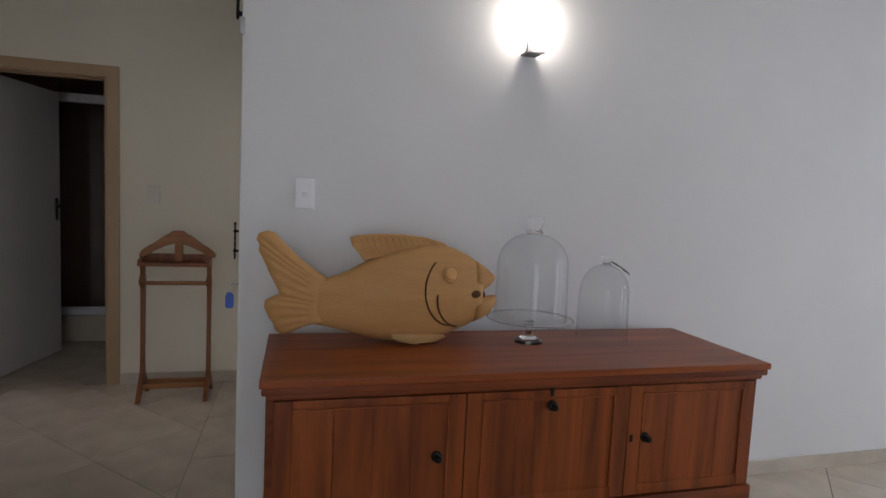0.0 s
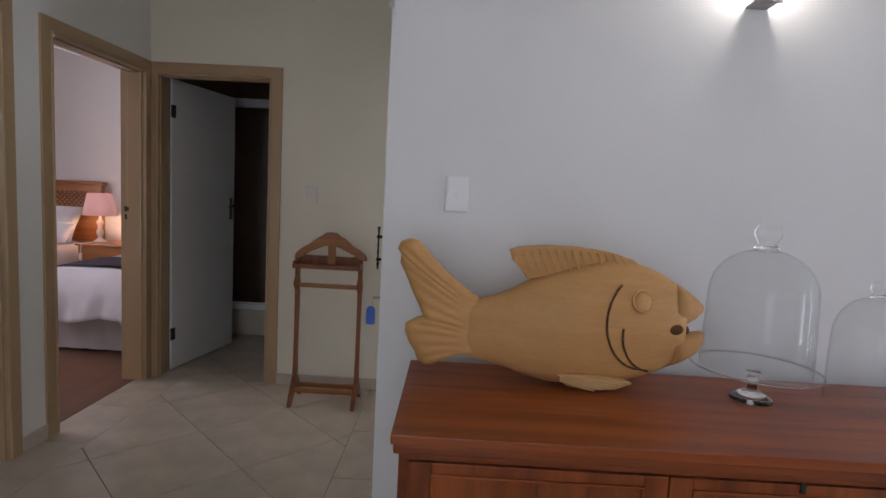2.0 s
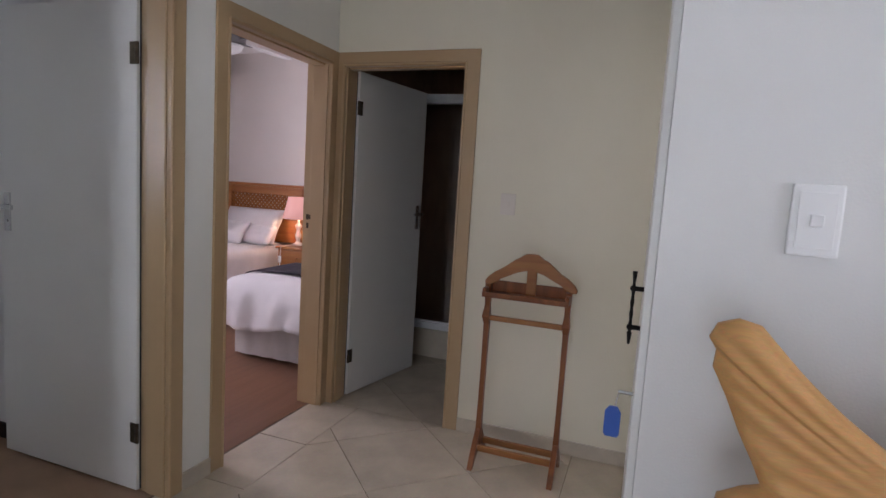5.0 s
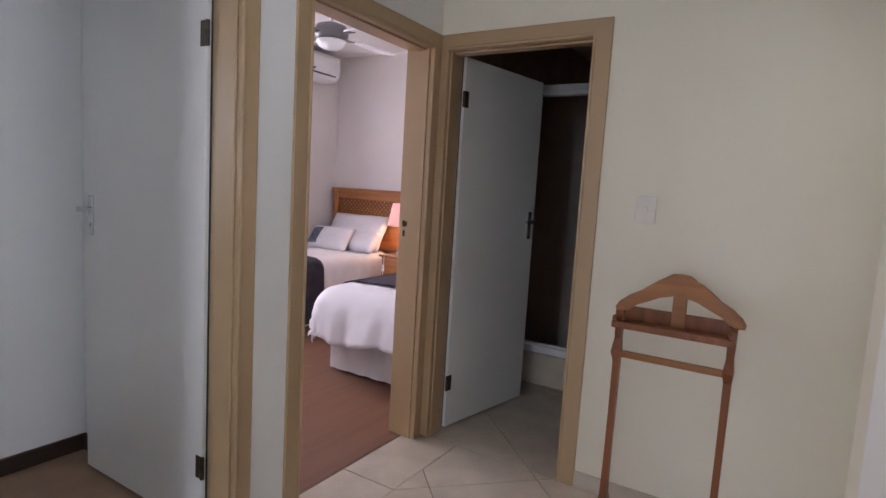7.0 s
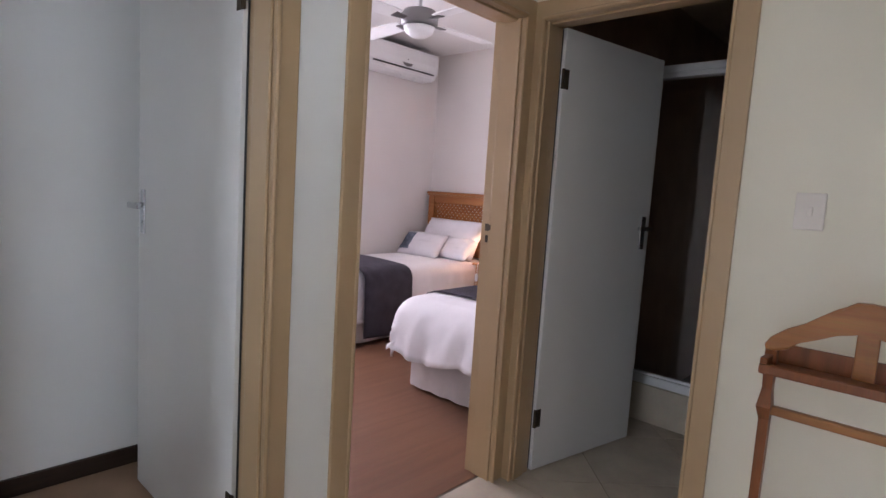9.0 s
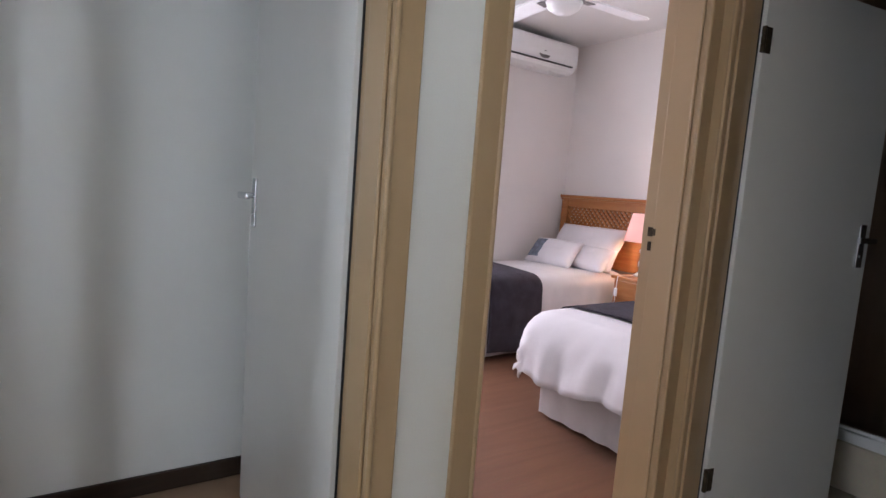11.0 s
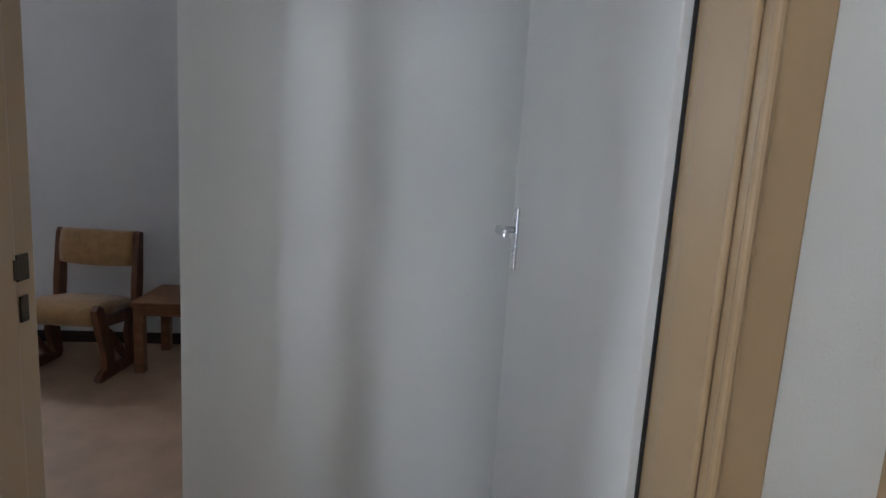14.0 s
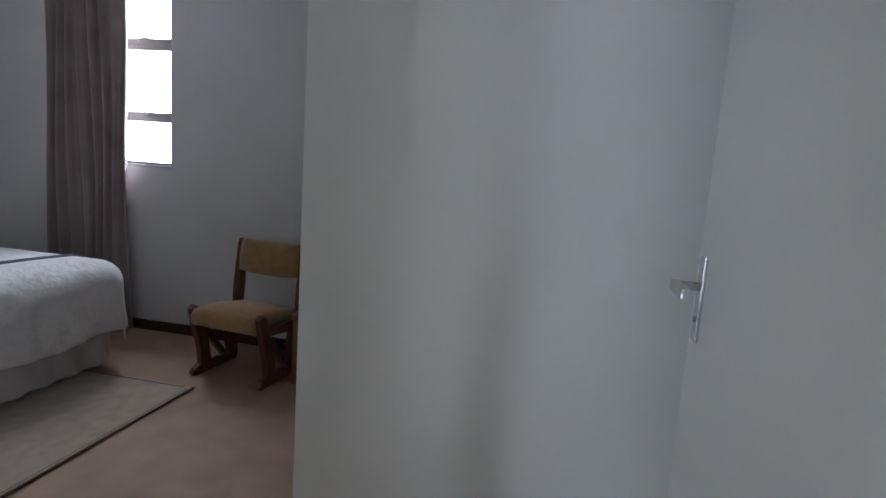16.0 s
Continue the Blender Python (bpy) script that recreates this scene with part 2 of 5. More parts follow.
def single(name, bm, mat, smooth=False, at=(0, 0, 0), rz=0.0):
    ob = new(name, mesh_of(bm, name, smooth))
    ob.data.materials.append(mat)
    ob.matrix_world = pose(*at, 0, 0, rz)
    return ob


def base(name, at=(0, 0, 0), rz=0.0, label="", category="", group="", kind=""):
    ob = new(name)
    ob.empty_display_size = 0.05
    ob.matrix_world = pose(*at, 0, 0, rz)
    return tagged(ob, label, category, group, kind)


def part(owner, name, bm, mat, smooth=False, label=""):
    ob = new(name, mesh_of(bm, name, smooth))
    ob.data.materials.append(mat)
    ob.parent = owner
    return tagged(ob, label)


def box_part(owner, name, lo, hi, mat, bevel=0.004, label=""):
    bm = bmesh.new()
    add_box(bm, lo, hi, bevel)
    return part(owner, name, bm, mat, False, label)


# ---- structure ----
TOP = 2.73


def wall(name, lo, hi, mat, openings=(), along="x", label=""):
    """A wall block from lo to hi (x, y pairs), cut through by openings (from, to, bottom, top) along its length."""
    bm = bmesh.new()
    k = 0 if along == "x" else 1
    a, end = lo[k], hi[k]

    def block(s, e, z0, z1):
        if e - s > 1e-4 and z1 - z0 > 1e-4:
            l, h = [lo[0], lo[1], z0], [hi[0], hi[1], z1]
            l[k], h[k] = s, e
            add_box(bm, l, h)
    for s, e, z0, z1 in sorted(openings):
        block(a, s, 0, TOP)
        block(s, e, 0, z0)
        block(s, e, z1, TOP)
        a = e
    block(a, end, 0, TOP)
    return tagged(single(name, bm, mat), label, "wall", kind="structure")


# door openings
B1 = (3.243, 4.062)
B2 = (2.118, 2.945)
BATH = (-1.45, -0.715)
DOOR_H = 2.015

wall("wall_sideboard", (0.274, 2.34), (6.2, 2.40), WHITE_WALL, label="smooth white painted wall behind the sideboard")
wall("wall_hall_back", (-1.5, 4.135), (0.5, 4.265), CREAM_WALL, [(BATH[0] - 0.003, BATH[1] + 0.003, 0, DOOR_H)], label="cream painted wall with the bathroom doorway")
wall("wall_bedrooms", (-1.65, -3.6), (-1.5, 6.70), PALE_WALL, [(B2[0], B2[1], 0, DOOR_H), (B1[0], B1[1], 0, DOOR_H)], "y", label="hall wall coloured paler for window light, with two bedroom doorways")
wall("wall_hall_door", (0.345, 2.40), (0.5, 4.135), CREAM_WALL, (), "y", label="cream painted hall side wall")
wall("wall_bathroom_east", (0.38, 4.265), (0.5, 6.70), BATH_CEILING, label="bathroom side wall, coloured dark for shade")
wall("wall_bathroom_north", (-1.5, 6.58), (0.38, 6.70), SHOWER_TILE, label="dark brown tiled shower back wall")
wall("wall_bathroom_west", (-1.5, 4.275), (-1.47, 6.58), SHOWER_TILE, label="dark brown tiled bathroom wall")
wall("wall_twin_north", (-4.57, 6.58), (-1.65, 6.70), ROSE_WALL, label="pale painted wall behind the twin beds")
wall("wall_twin_west", (-4.57, 3.11), (-4.45, 6.58), ROSE_WALL, [(3.35, 4.85, 1.0, 2.2)], "y", label="pale painted wall below the air conditioner")
wall("wall_between_bedrooms", (-4.85, 3.0), (-1.65, 3.11), WHITE_WALL, label="painted wall between the two bedrooms")
wall("wall_bedroom_window", (-4.85, -2.22), (-4.73, 3.0), BEDROOM_WALL, [(-0.98, -0.09, 1.22, 2.45)], "y", label="grey-white painted wall round the bedroom window")
wall("wall_bedroom_south", (-4.73, -2.22), (-1.65, -2.1), BEDROOM_WALL, label="grey-white painted bedroom end wall")
wall("wall_closet", (-3.30, 1.95), (-2.65, 3.0), GLOSS_WALL, label="semi-gloss painted closet end facing the doorway")
wall("wall_living_east", (6.2, -3.6), (6.32, 2.45), WHITE_WALL, [(-1.2, 2.28, 0.05, 2.35)], "y", label="white living room wall with glass doors")
wall("wall_living_south", (-1.5, -3.72), (6.32, -3.6), WHITE_WALL, [(-0.8, 1.0, 0.05, 2.25)], label="white living room wall with an added opening for fill light")


def slab(name, lo, hi, mat, label, category):
    bm = bmesh.new()
    add_box(bm, lo, hi)
    return tagged(single(name, bm, mat), label, category, kind="structure")


slab("ceiling", (-4.85, -3.72, TOP), (6.32, 6.70, TOP + 0.12), CEILING_PAINT, "plain white plastered ceiling", "ceiling")
slab("bathroom_ceiling", (-1.47, 4.265, 2.45), (0.38, 6.58, 2.5), BATH_CEILING, "bathroom ceiling with shade put into its dark colour", "ceiling")
slab("twin_bedroom_floor", (-4.45, 3.11, -0.06), (-1.575, 6.58, -0.002), LAMINATE, "orange-brown vinyl bedroom floor", "floor")
slab("bedroom_floor", (-4.73, -2.1, -0.06), (-1.575, 3.0, -0.002), CARPET, "tan bedroom floor covering", "floor")
slab("ground", (-400, -400, -0.4), (400, 400, -0.3), OUTSIDE, "pale garden ground outside the house", "ground")


def skirting(name, runs, height, mat, label, depth=0.012):
    bm = bmesh.new()
    for lo, hi in runs:
        add_box(bm, (*lo, 0.0), (*hi, height), 0.003)
    return tagged(single(name, bm, mat), label, "skirting", kind="structure")


skirting("baseboard_living", [((0.274, 2.328), (6.2, 2.34))], 0.075, TILE_SKIRT, "beige tile skirting along the white wall")
skirting("baseboard_hall", [((-0.641, 4.123), (0.345, 4.135)), ((-1.5, 3.010), (-1.488, 3.172)), ((-1.5, -3.6), (-1.488, 2.07)), ((0.333, 2.40), (0.345, 4.123))], 0.075, TILE_SKIRT, "beige tile skirting in the hall")
skirting("baseboard_bedroom", [((-4.73, -2.1), (-4.715, 3.0)), ((-2.65, 1.935), (-2.634, 3.0)), ((-3.3, 1.935), (-2.65, 1.95)), ((-2.634, 2.986), (-1.65, 3.0))], 0.075, DARK_SKIRT, "dark stained wooden skirting")
skirting("baseboard_twin", [((-4.45, 3.11), (-4.437, 6.58)), ((-4.437, 6.567), (-1.65, 6.58))], 0.07, TILE_SKIRT, "pale skirting in the twin bedroom")


def door_frame(name, label, place, width, depth, left_face=0.06, right_face=0.065, head_face=0.065):
    """A pressed frame round an opening: face, reveal with a stop, on both sides. Local x runs along the wall, y into it."""
    ob = base(name, label=label, category="door frame", kind="structure")
    ob.matrix_world = place
    t = 0.012
    for nm, a, b, f in (("jamb", 0.0, 1, left_face), ("jamb", width, -1, right_face)):
        bm = bmesh.new()
        for lo, hi in (((-f, -t), (0.006, 0.012)), ((0.0, 0.012), (0.013, depth - 0.045)), ((0.0, depth - 0.045), (0.006, depth))):
            xs = sorted((a + b * lo[0], a + b * hi[0]))
            add_box(bm, (xs[0], lo[1], 0.0), (xs[1], hi[1], DOOR_H + (head_face if lo[0] < 0 else 0)), 0.004)
        # rolled bead where the face turns into the reveal
        add_tube(bm, (a + b * 0.001, -t + 0.001, 0.0), (a + b * 0.001, -t + 0.001, DOOR_H), 0.007, seg=12)
        add_tube(bm, (a + b * 0.010, 0.014, 0.0), (a + b * 0.010, 0.014, DOOR_H), 0.0055, seg=12)
        part(ob, nm, bm, FRAME_PAINT)
    bm = bmesh.new()
    add_box(bm, (0.0, -t, DOOR_H - 0.014), (width, 0.030, DOOR_H + head_face), 0.004)
    add_box(bm, (0.0, 0.030, DOOR_H - 0.022), (width, depth - 0.05, DOOR_H), 0.003)
    add_box(bm, (0.0, depth - 0.05, DOOR_H - 0.008), (width, depth, DOOR_H), 0.002)
    add_box(bm, (0.0, depth, DOOR_H - 0.008), (width, depth + t, DOOR_H + head_face), 0.004)
    add_tube(bm, (0.0, -t - 0.001, DOOR_H - 0.004), (width, -t - 0.001, DOOR_H - 0.004), 0.008, seg=10)
    part(ob, "lintel", bm, FRAME_PAINT)
    return ob


def strike(owner, x, y, z, sign):
    bm = bmesh.new()
    add_box(bm, (min(x, x + sign * 0.003), y - 0.011, z - 0.016), (max(x, x + sign * 0.003), y + 0.011, z + 0.016), 0.001)
    add_box(bm, (min(x, x + sign * 0.006), y - 0.022, z - 0.012), (max(x, x + sign * 0.006), y - 0.012, z + 0.012), 0.001)
    add_box(bm, (min(x, x + sign * 0.003), y - 0.007, z - 0.066), (max(x, x + sign * 0.003), y + 0.007, z - 0.034), 0.001)
    part(owner, "strike_plate", bm, BRASS, label="worn brass strike plate")


# walls at x = -1.5 are entered towards -x: local x = world y, local y = world -x
INTO_WEST = Matrix(((0, -1, 0, -1.5), (1, 0, 0, 0), (0, 0, 1, 0), (0, 0, 0, 1)))
f1 = door_frame("door_frame_twin", "tan gloss painted frame of the twin bedroom", INTO_WEST @ Matrix.Translation((B1[0], 0, 0)), B1[1] - B1[0], 0.15, 0.070, 0.071)
strike(f1, B1[1] - B1[0] - 0.008, 0.115, 1.13, -1)
f2 = door_frame("door_frame_bedroom", "tan gloss painted frame of the main bedroom", INTO_WEST @ Matrix.Translation((B2[0], 0, 0)), B2[1] - B2[0], 0.15, 0.055, 0.064)
strike(f2, 0.008, 0.12, 1.165, 1)
door_frame("door_frame_bathroom", "tan gloss painted frame of the bathroom", Matrix.Translation((BATH[0], 4.135, 0)), BATH[1] - BATH[0], 0.13, 0.047, 0.074)


def lever_set(owner, x, y, side, z, way):
    """A back plate with a lever handle on a leaf face; side is the sign of the face's normal in y, way that of the lever in x."""
    bm = bmesh.new()
    add_box(bm, (x - 0.018, min(y, y + side * 0.008), z - 0.105), (x + 0.018, max(y, y + side * 0.008), z + 0.065), 0.003)
    add_tube(bm, (x, y, z + 0.005), (x, y + side * 0.055, z + 0.005), 0.009)
    add_box(bm, (min(x, x + way * 0.105), min(y + side * 0.045, y + side * 0.062), z - 0.006), (max(x, x + way * 0.105), max(y + side * 0.045, y + side * 0.062), z + 0.016), 0.005)
    add_tube(bm, (x, y + side * 0.006, z - 0.06), (x, y + side * 0.011, z - 0.06), 0.006, seg=10)
    part(owner, "handle", bm, CHROME, label="chrome lever handle on a long plate")


def hinge(owner, x, y, z):
    bm = bmesh.new()
    add_tube(bm, (x, y, z - 0.042), (x, y, z + 0.042), 0.0065, seg=10)
    for k in (-1, 0, 1):
        add_tube(bm, (x, y, z + 0.028 * k - 0.012), (x, y, z + 0.028 * k + 0.012), 0.008, seg=10)
    add_box(bm, (x, y - 0.002, z - 0.042), (x + 0.036, y + 0.002, z + 0.042), 0.001)
    part(owner, "hinge", bm, BRASS, label="dark brass butt hinge")


def door_leaf(name, label, at, rz, width, face, handle_way):
    """A flush leaf hinged at its base; it runs along local x, face is the seen side in local y."""
    ob = base(name, at, rz, label, "door")
    bm = bmesh.new()
    add_box(bm, (0.004, -0.02, 0.010), (width, 0.02, 2.005), 0.003)
    part(ob, "leaf", bm, DOOR_PAINT)
    # black strip in place of the shade inside the hinge gap
    bm = bmesh.new()
    add_box(bm, (0.0005, -0.003, 0.012), (0.0035, 0.006, 2.0), 0.001)
    part(ob, "gap_shade_strip", bm, DARK_PLASTIC, label="black strip standing in for the shaded hinge gap")
    for z in (0.26, 1.79):
        hinge(ob, 0.0, face * 0.022, z)
    lever_set(ob, width - 0.055, face * 0.02, face, 1.145, handle_way)
    lever_set(ob, width - 0.055, -face * 0.02, -face, 1.145, handle_way)
    return ob


door_leaf("bedroom_door", "white painted flush door standing open into the bedroom", (-1.640, 2.939, 0), 180.0, 0.82, 1, -1)
door_leaf("bathroom_door", "white painted flush door standing open into the bathroom", (-1.446, 4.268, 0), 79.7, 0.745, -1, -1)


def hall_door():
    """An open leaf folded back along the hall's side wall."""
    ob = base("hall_door", (0.0, 0.0, 0.0), 0, "open white door with black iron pull and bolt", "door")
    box_part(ob, "leaf", (0.258, 2.403, 0.01), (0.298, 3.22, 2.30), DOOR_PAINT, 0.003)
    bm = bmesh.new()
    y, x = 2.462, 0.238
    for k in range(8):
        z = 1.08 + k * 0.0125
        add_tube(bm, (x, y, z), (x, y, z + 0.0125), 0.0028 + 0.0014 * (k % 2), 0.0028 + 0.0014 * ((k + 1) % 2), 10)
    for z in (1.09, 1.17):
        add_tube(bm, (x, y, z), (0.258, y, z), 0.005, seg=10)
        bmesh.ops.create_icosphere(bm, subdivisions=2, radius=0.007, matrix=Matrix.Translation((x, y, z)))
    for z0, z1 in ((1.055, 1.08), (1.18, 1.205)):
        add_tube(bm, (x, y, z0), (x, y, z1), 0.0025, 0.005, 8)
    part(ob, "pull_handle", bm, IRON, True, "black wrought iron pull handle")
    bm = bmesh.new()
    add_tube(bm, (0.238, 2.44, 1.99), (0.238, 2.44, 2.28), 0.006, seg=8)
    for z in (2.01, 2.09, 2.2):
        bmesh.ops.create_icosphere(bm, subdivisions=2, radius=0.008, matrix=Matrix.Translation((0.238, 2.44, z)))
        add_box(bm, (0.238, 2.428, z - 0.008), (0.260, 2.452, z + 0.008), 0.002)
    part(ob, "bolt", bm, IRON, True, "black iron barrel bolt")
    bm = bmesh.new()
    add_tube(bm, (0.228, 2.45, 0.955), (0.258, 2.45, 0.955), 0.004, seg=8)
    add_tube(bm, (0.230, 2.45, 0.955), (0.225, 2.45, 0.925), 0.0015, seg=6)
    part(ob, "key", bm, CHROME)
    bm = bmesh.new()
    add_box(bm, (0.252, 2.400, 1.93), (0.272, 2.4025, 1.99), 0.0005)
    part(ob, "latch_plate", bm, CHROME)
    return ob


hall_door()
bm = bmesh.new()
add_prism(bm, [(-0.012, -0.035), (0.012, -0.035), (0.016, -0.028), (0.016, 0.018), (0.008, 0.03), (-0.008, 0.03), (-0.016, 0.018), (-0.016, -0.028)], 0.006, Matrix.Translation((0.222, 2.45, 0.893)) @ UPRIGHT_XZ, 0.001)
tagged(single("key_tag", bm, BLUE_TAG), "blue plastic key tag hanging from the door key", "key tag")


def rocker_switch(at, label, tilt_face=1):
    """A tall wall switch on a wall facing -y."""
    ob = base("light_switch", at, 0, label, "light switch")
    box_part(ob, "plate", (-0.037, -0.012, -0.058), (0.037, 0.0, 0.058), PLASTIC, 0.004)
    box_part(ob, "surround", (-0.027, -0.015, -0.046), (0.027, -0.012, 0.046), PLASTIC, 0.002)
    bm = bmesh.new()
    add_box(bm, (-0.010, -0.020, -0.010), (0.010, -0.015, 0.010), 0.002, Matrix.Rotation(0.12, 4, "X"))
    part(ob, "rocker", bm, PLASTIC)
    return ob


rocker_switch((0.504, 2.34, 1.333), "white plastic light switch on the white wall")
sw = base("light_switch", (-0.440, 4.135, 1.283), 0, "upright white light switch by the bathroom door", "light switch")
box_part(sw, "plate", (-0.040, -0.009, -0.056), (0.040, 0.0, 0.056), LAMP_WHITE, 0.004)
box_part(sw, "rocker", (-0.008, -0.014, -0.014), (0.008, -0.009, 0.014), LAMP_WHITE, 0.002)


def wall_lamp():
    ob = base("wall_lamp", (1.405, 2.34, 1.960), 0, "small lit tube wall lamp on a dark bracket", "wall lamp")
    bm = bmesh.new()
    add_box(bm, (-0.034, -0.062, -0.006), (0.034, 0.0, 0.003), 0.002)
    add_box(bm, (0.032, -0.054, 0.000), (0.052, -0.042, 0.007), 0.002)
    add_box(bm, (-0.010, -0.012, 0.003), (0.010, 0.0, 0.15), 0.003)
    part(ob, "bracket", bm, GREY_METAL)
    bm = bmesh.new()
    add_lathe(bm, [(0.004, 0.0), (0.013, 0.004), (0.017, 0.02), (0.017, 0.10), (0.013, 0.118), (0.004, 0.122)], (0, -0.044, 0.065), 20)
    part(ob, "bulb", bm, BULB, True)
    return ob


wall_lamp()

# ---- living room ----


def sideboard():
    ob = base("sideboard", (0, 0, 0), 0, "red-brown polished teak sideboard with three panelled doors", "sideboard")
    x0, x1, y0, y1 = 0.402, 2.134, 1.728, 2.235
    bm = bmesh.new()
    add_box(bm, (0.385, 1.69, 0.779), (2.155, 2.245, 0.802), 0.004)
    part(ob, "top", bm, TEAK)
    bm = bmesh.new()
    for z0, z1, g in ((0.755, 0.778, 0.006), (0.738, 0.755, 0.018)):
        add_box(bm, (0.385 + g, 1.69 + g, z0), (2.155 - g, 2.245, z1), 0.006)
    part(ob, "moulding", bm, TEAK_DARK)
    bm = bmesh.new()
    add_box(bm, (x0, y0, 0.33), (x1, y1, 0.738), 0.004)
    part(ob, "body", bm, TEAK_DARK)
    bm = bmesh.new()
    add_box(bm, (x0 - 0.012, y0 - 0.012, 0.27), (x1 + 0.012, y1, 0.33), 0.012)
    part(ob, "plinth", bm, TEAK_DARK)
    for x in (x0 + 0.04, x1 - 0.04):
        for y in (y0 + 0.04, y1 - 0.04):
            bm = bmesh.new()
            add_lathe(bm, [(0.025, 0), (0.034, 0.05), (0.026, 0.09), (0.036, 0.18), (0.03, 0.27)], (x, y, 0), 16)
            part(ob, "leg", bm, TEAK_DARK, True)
    for a, b, kx, kz in ((0.425, 1.0065, 0.917, 0.535), (1.0095, 1.5915, 1.302, 0.680), (1.5945, 2.118, 1.662, 0.550)):
        bm = bmesh.new()
        w = 0.052
        add_box(bm, (a, y0 - 0.016, 0.34), (a + w, y0 - 0.001, 0.732), 0.003)
        add_box(bm, (b - w, y0 - 0.016, 0.34), (b, y0 - 0.001, 0.732), 0.003)
        add_box(bm, (a + w, y0 - 0.015, 0.706), (b - w, y0 - 0.001, 0.732), 0.003)
        add_box(bm, (a + w, y0 - 0.015, 0.34), (b - w, y0 - 0.001, 0.38), 0.003)
        part(ob, "door_frame", bm, TEAK_UP)
        n = 4
        for k in range(n):
            p, q = a + w + (b - a - 2 * w) * k / n, a + w + (b - a - 2 * w) * (k + 1) / n
            bm = bmesh.new()
            add_box(bm, (p + 0.0003, y0 - 0.012 - 0.0004 * (k % 2), 0.38), (q - 0.0003, y0 - 0.001, 0.706), 0.0015)
            part(ob, "panel", bm, TEAK_UP)
        bm = bmesh.new()
        for lo, hi in (((a + w, 0.700), (b - w, 0.706)), ((a + w, 0.38), (a + w + 0.006, 0.70)), ((b - w - 0.006, 0.38), (b - w, 0.70))):
            add_box(bm, (lo[0], y0 - 0.0185, lo[1]), (hi[0], y0 - 0.008, hi[1]), 0.0025)
        part(ob, "bead", bm, TEAK)
        bm = bmesh.new()
        add_tube(bm, (kx, y0 - 0.015, kz), (kx, y0 - 0.022, kz), 0.017, seg=18)
        add_tube(bm, (kx, y0 - 0.020, kz), (kx, y0 - 0.036, kz), 0.007, seg=10)
        bmesh.ops.create_icosphere(bm, subdivisions=2, radius=0.012, matrix=Matrix.Translation((kx, y0 - 0.040, kz)))
        part(ob, "knob", bm, IRON, True, "dark iron knob")
    for xa, za, zb in ((1.295, 0.712, 0.742), (1.603, 0.535, 0.560)):
        bm = bmesh.new()
        add_box(bm, (xa, y0 - 0.019, za), (xa + 0.012, y0 - 0.014, zb), 0.002)
        part(ob, "escutcheon", bm, IRON)
    return ob


sideboard()


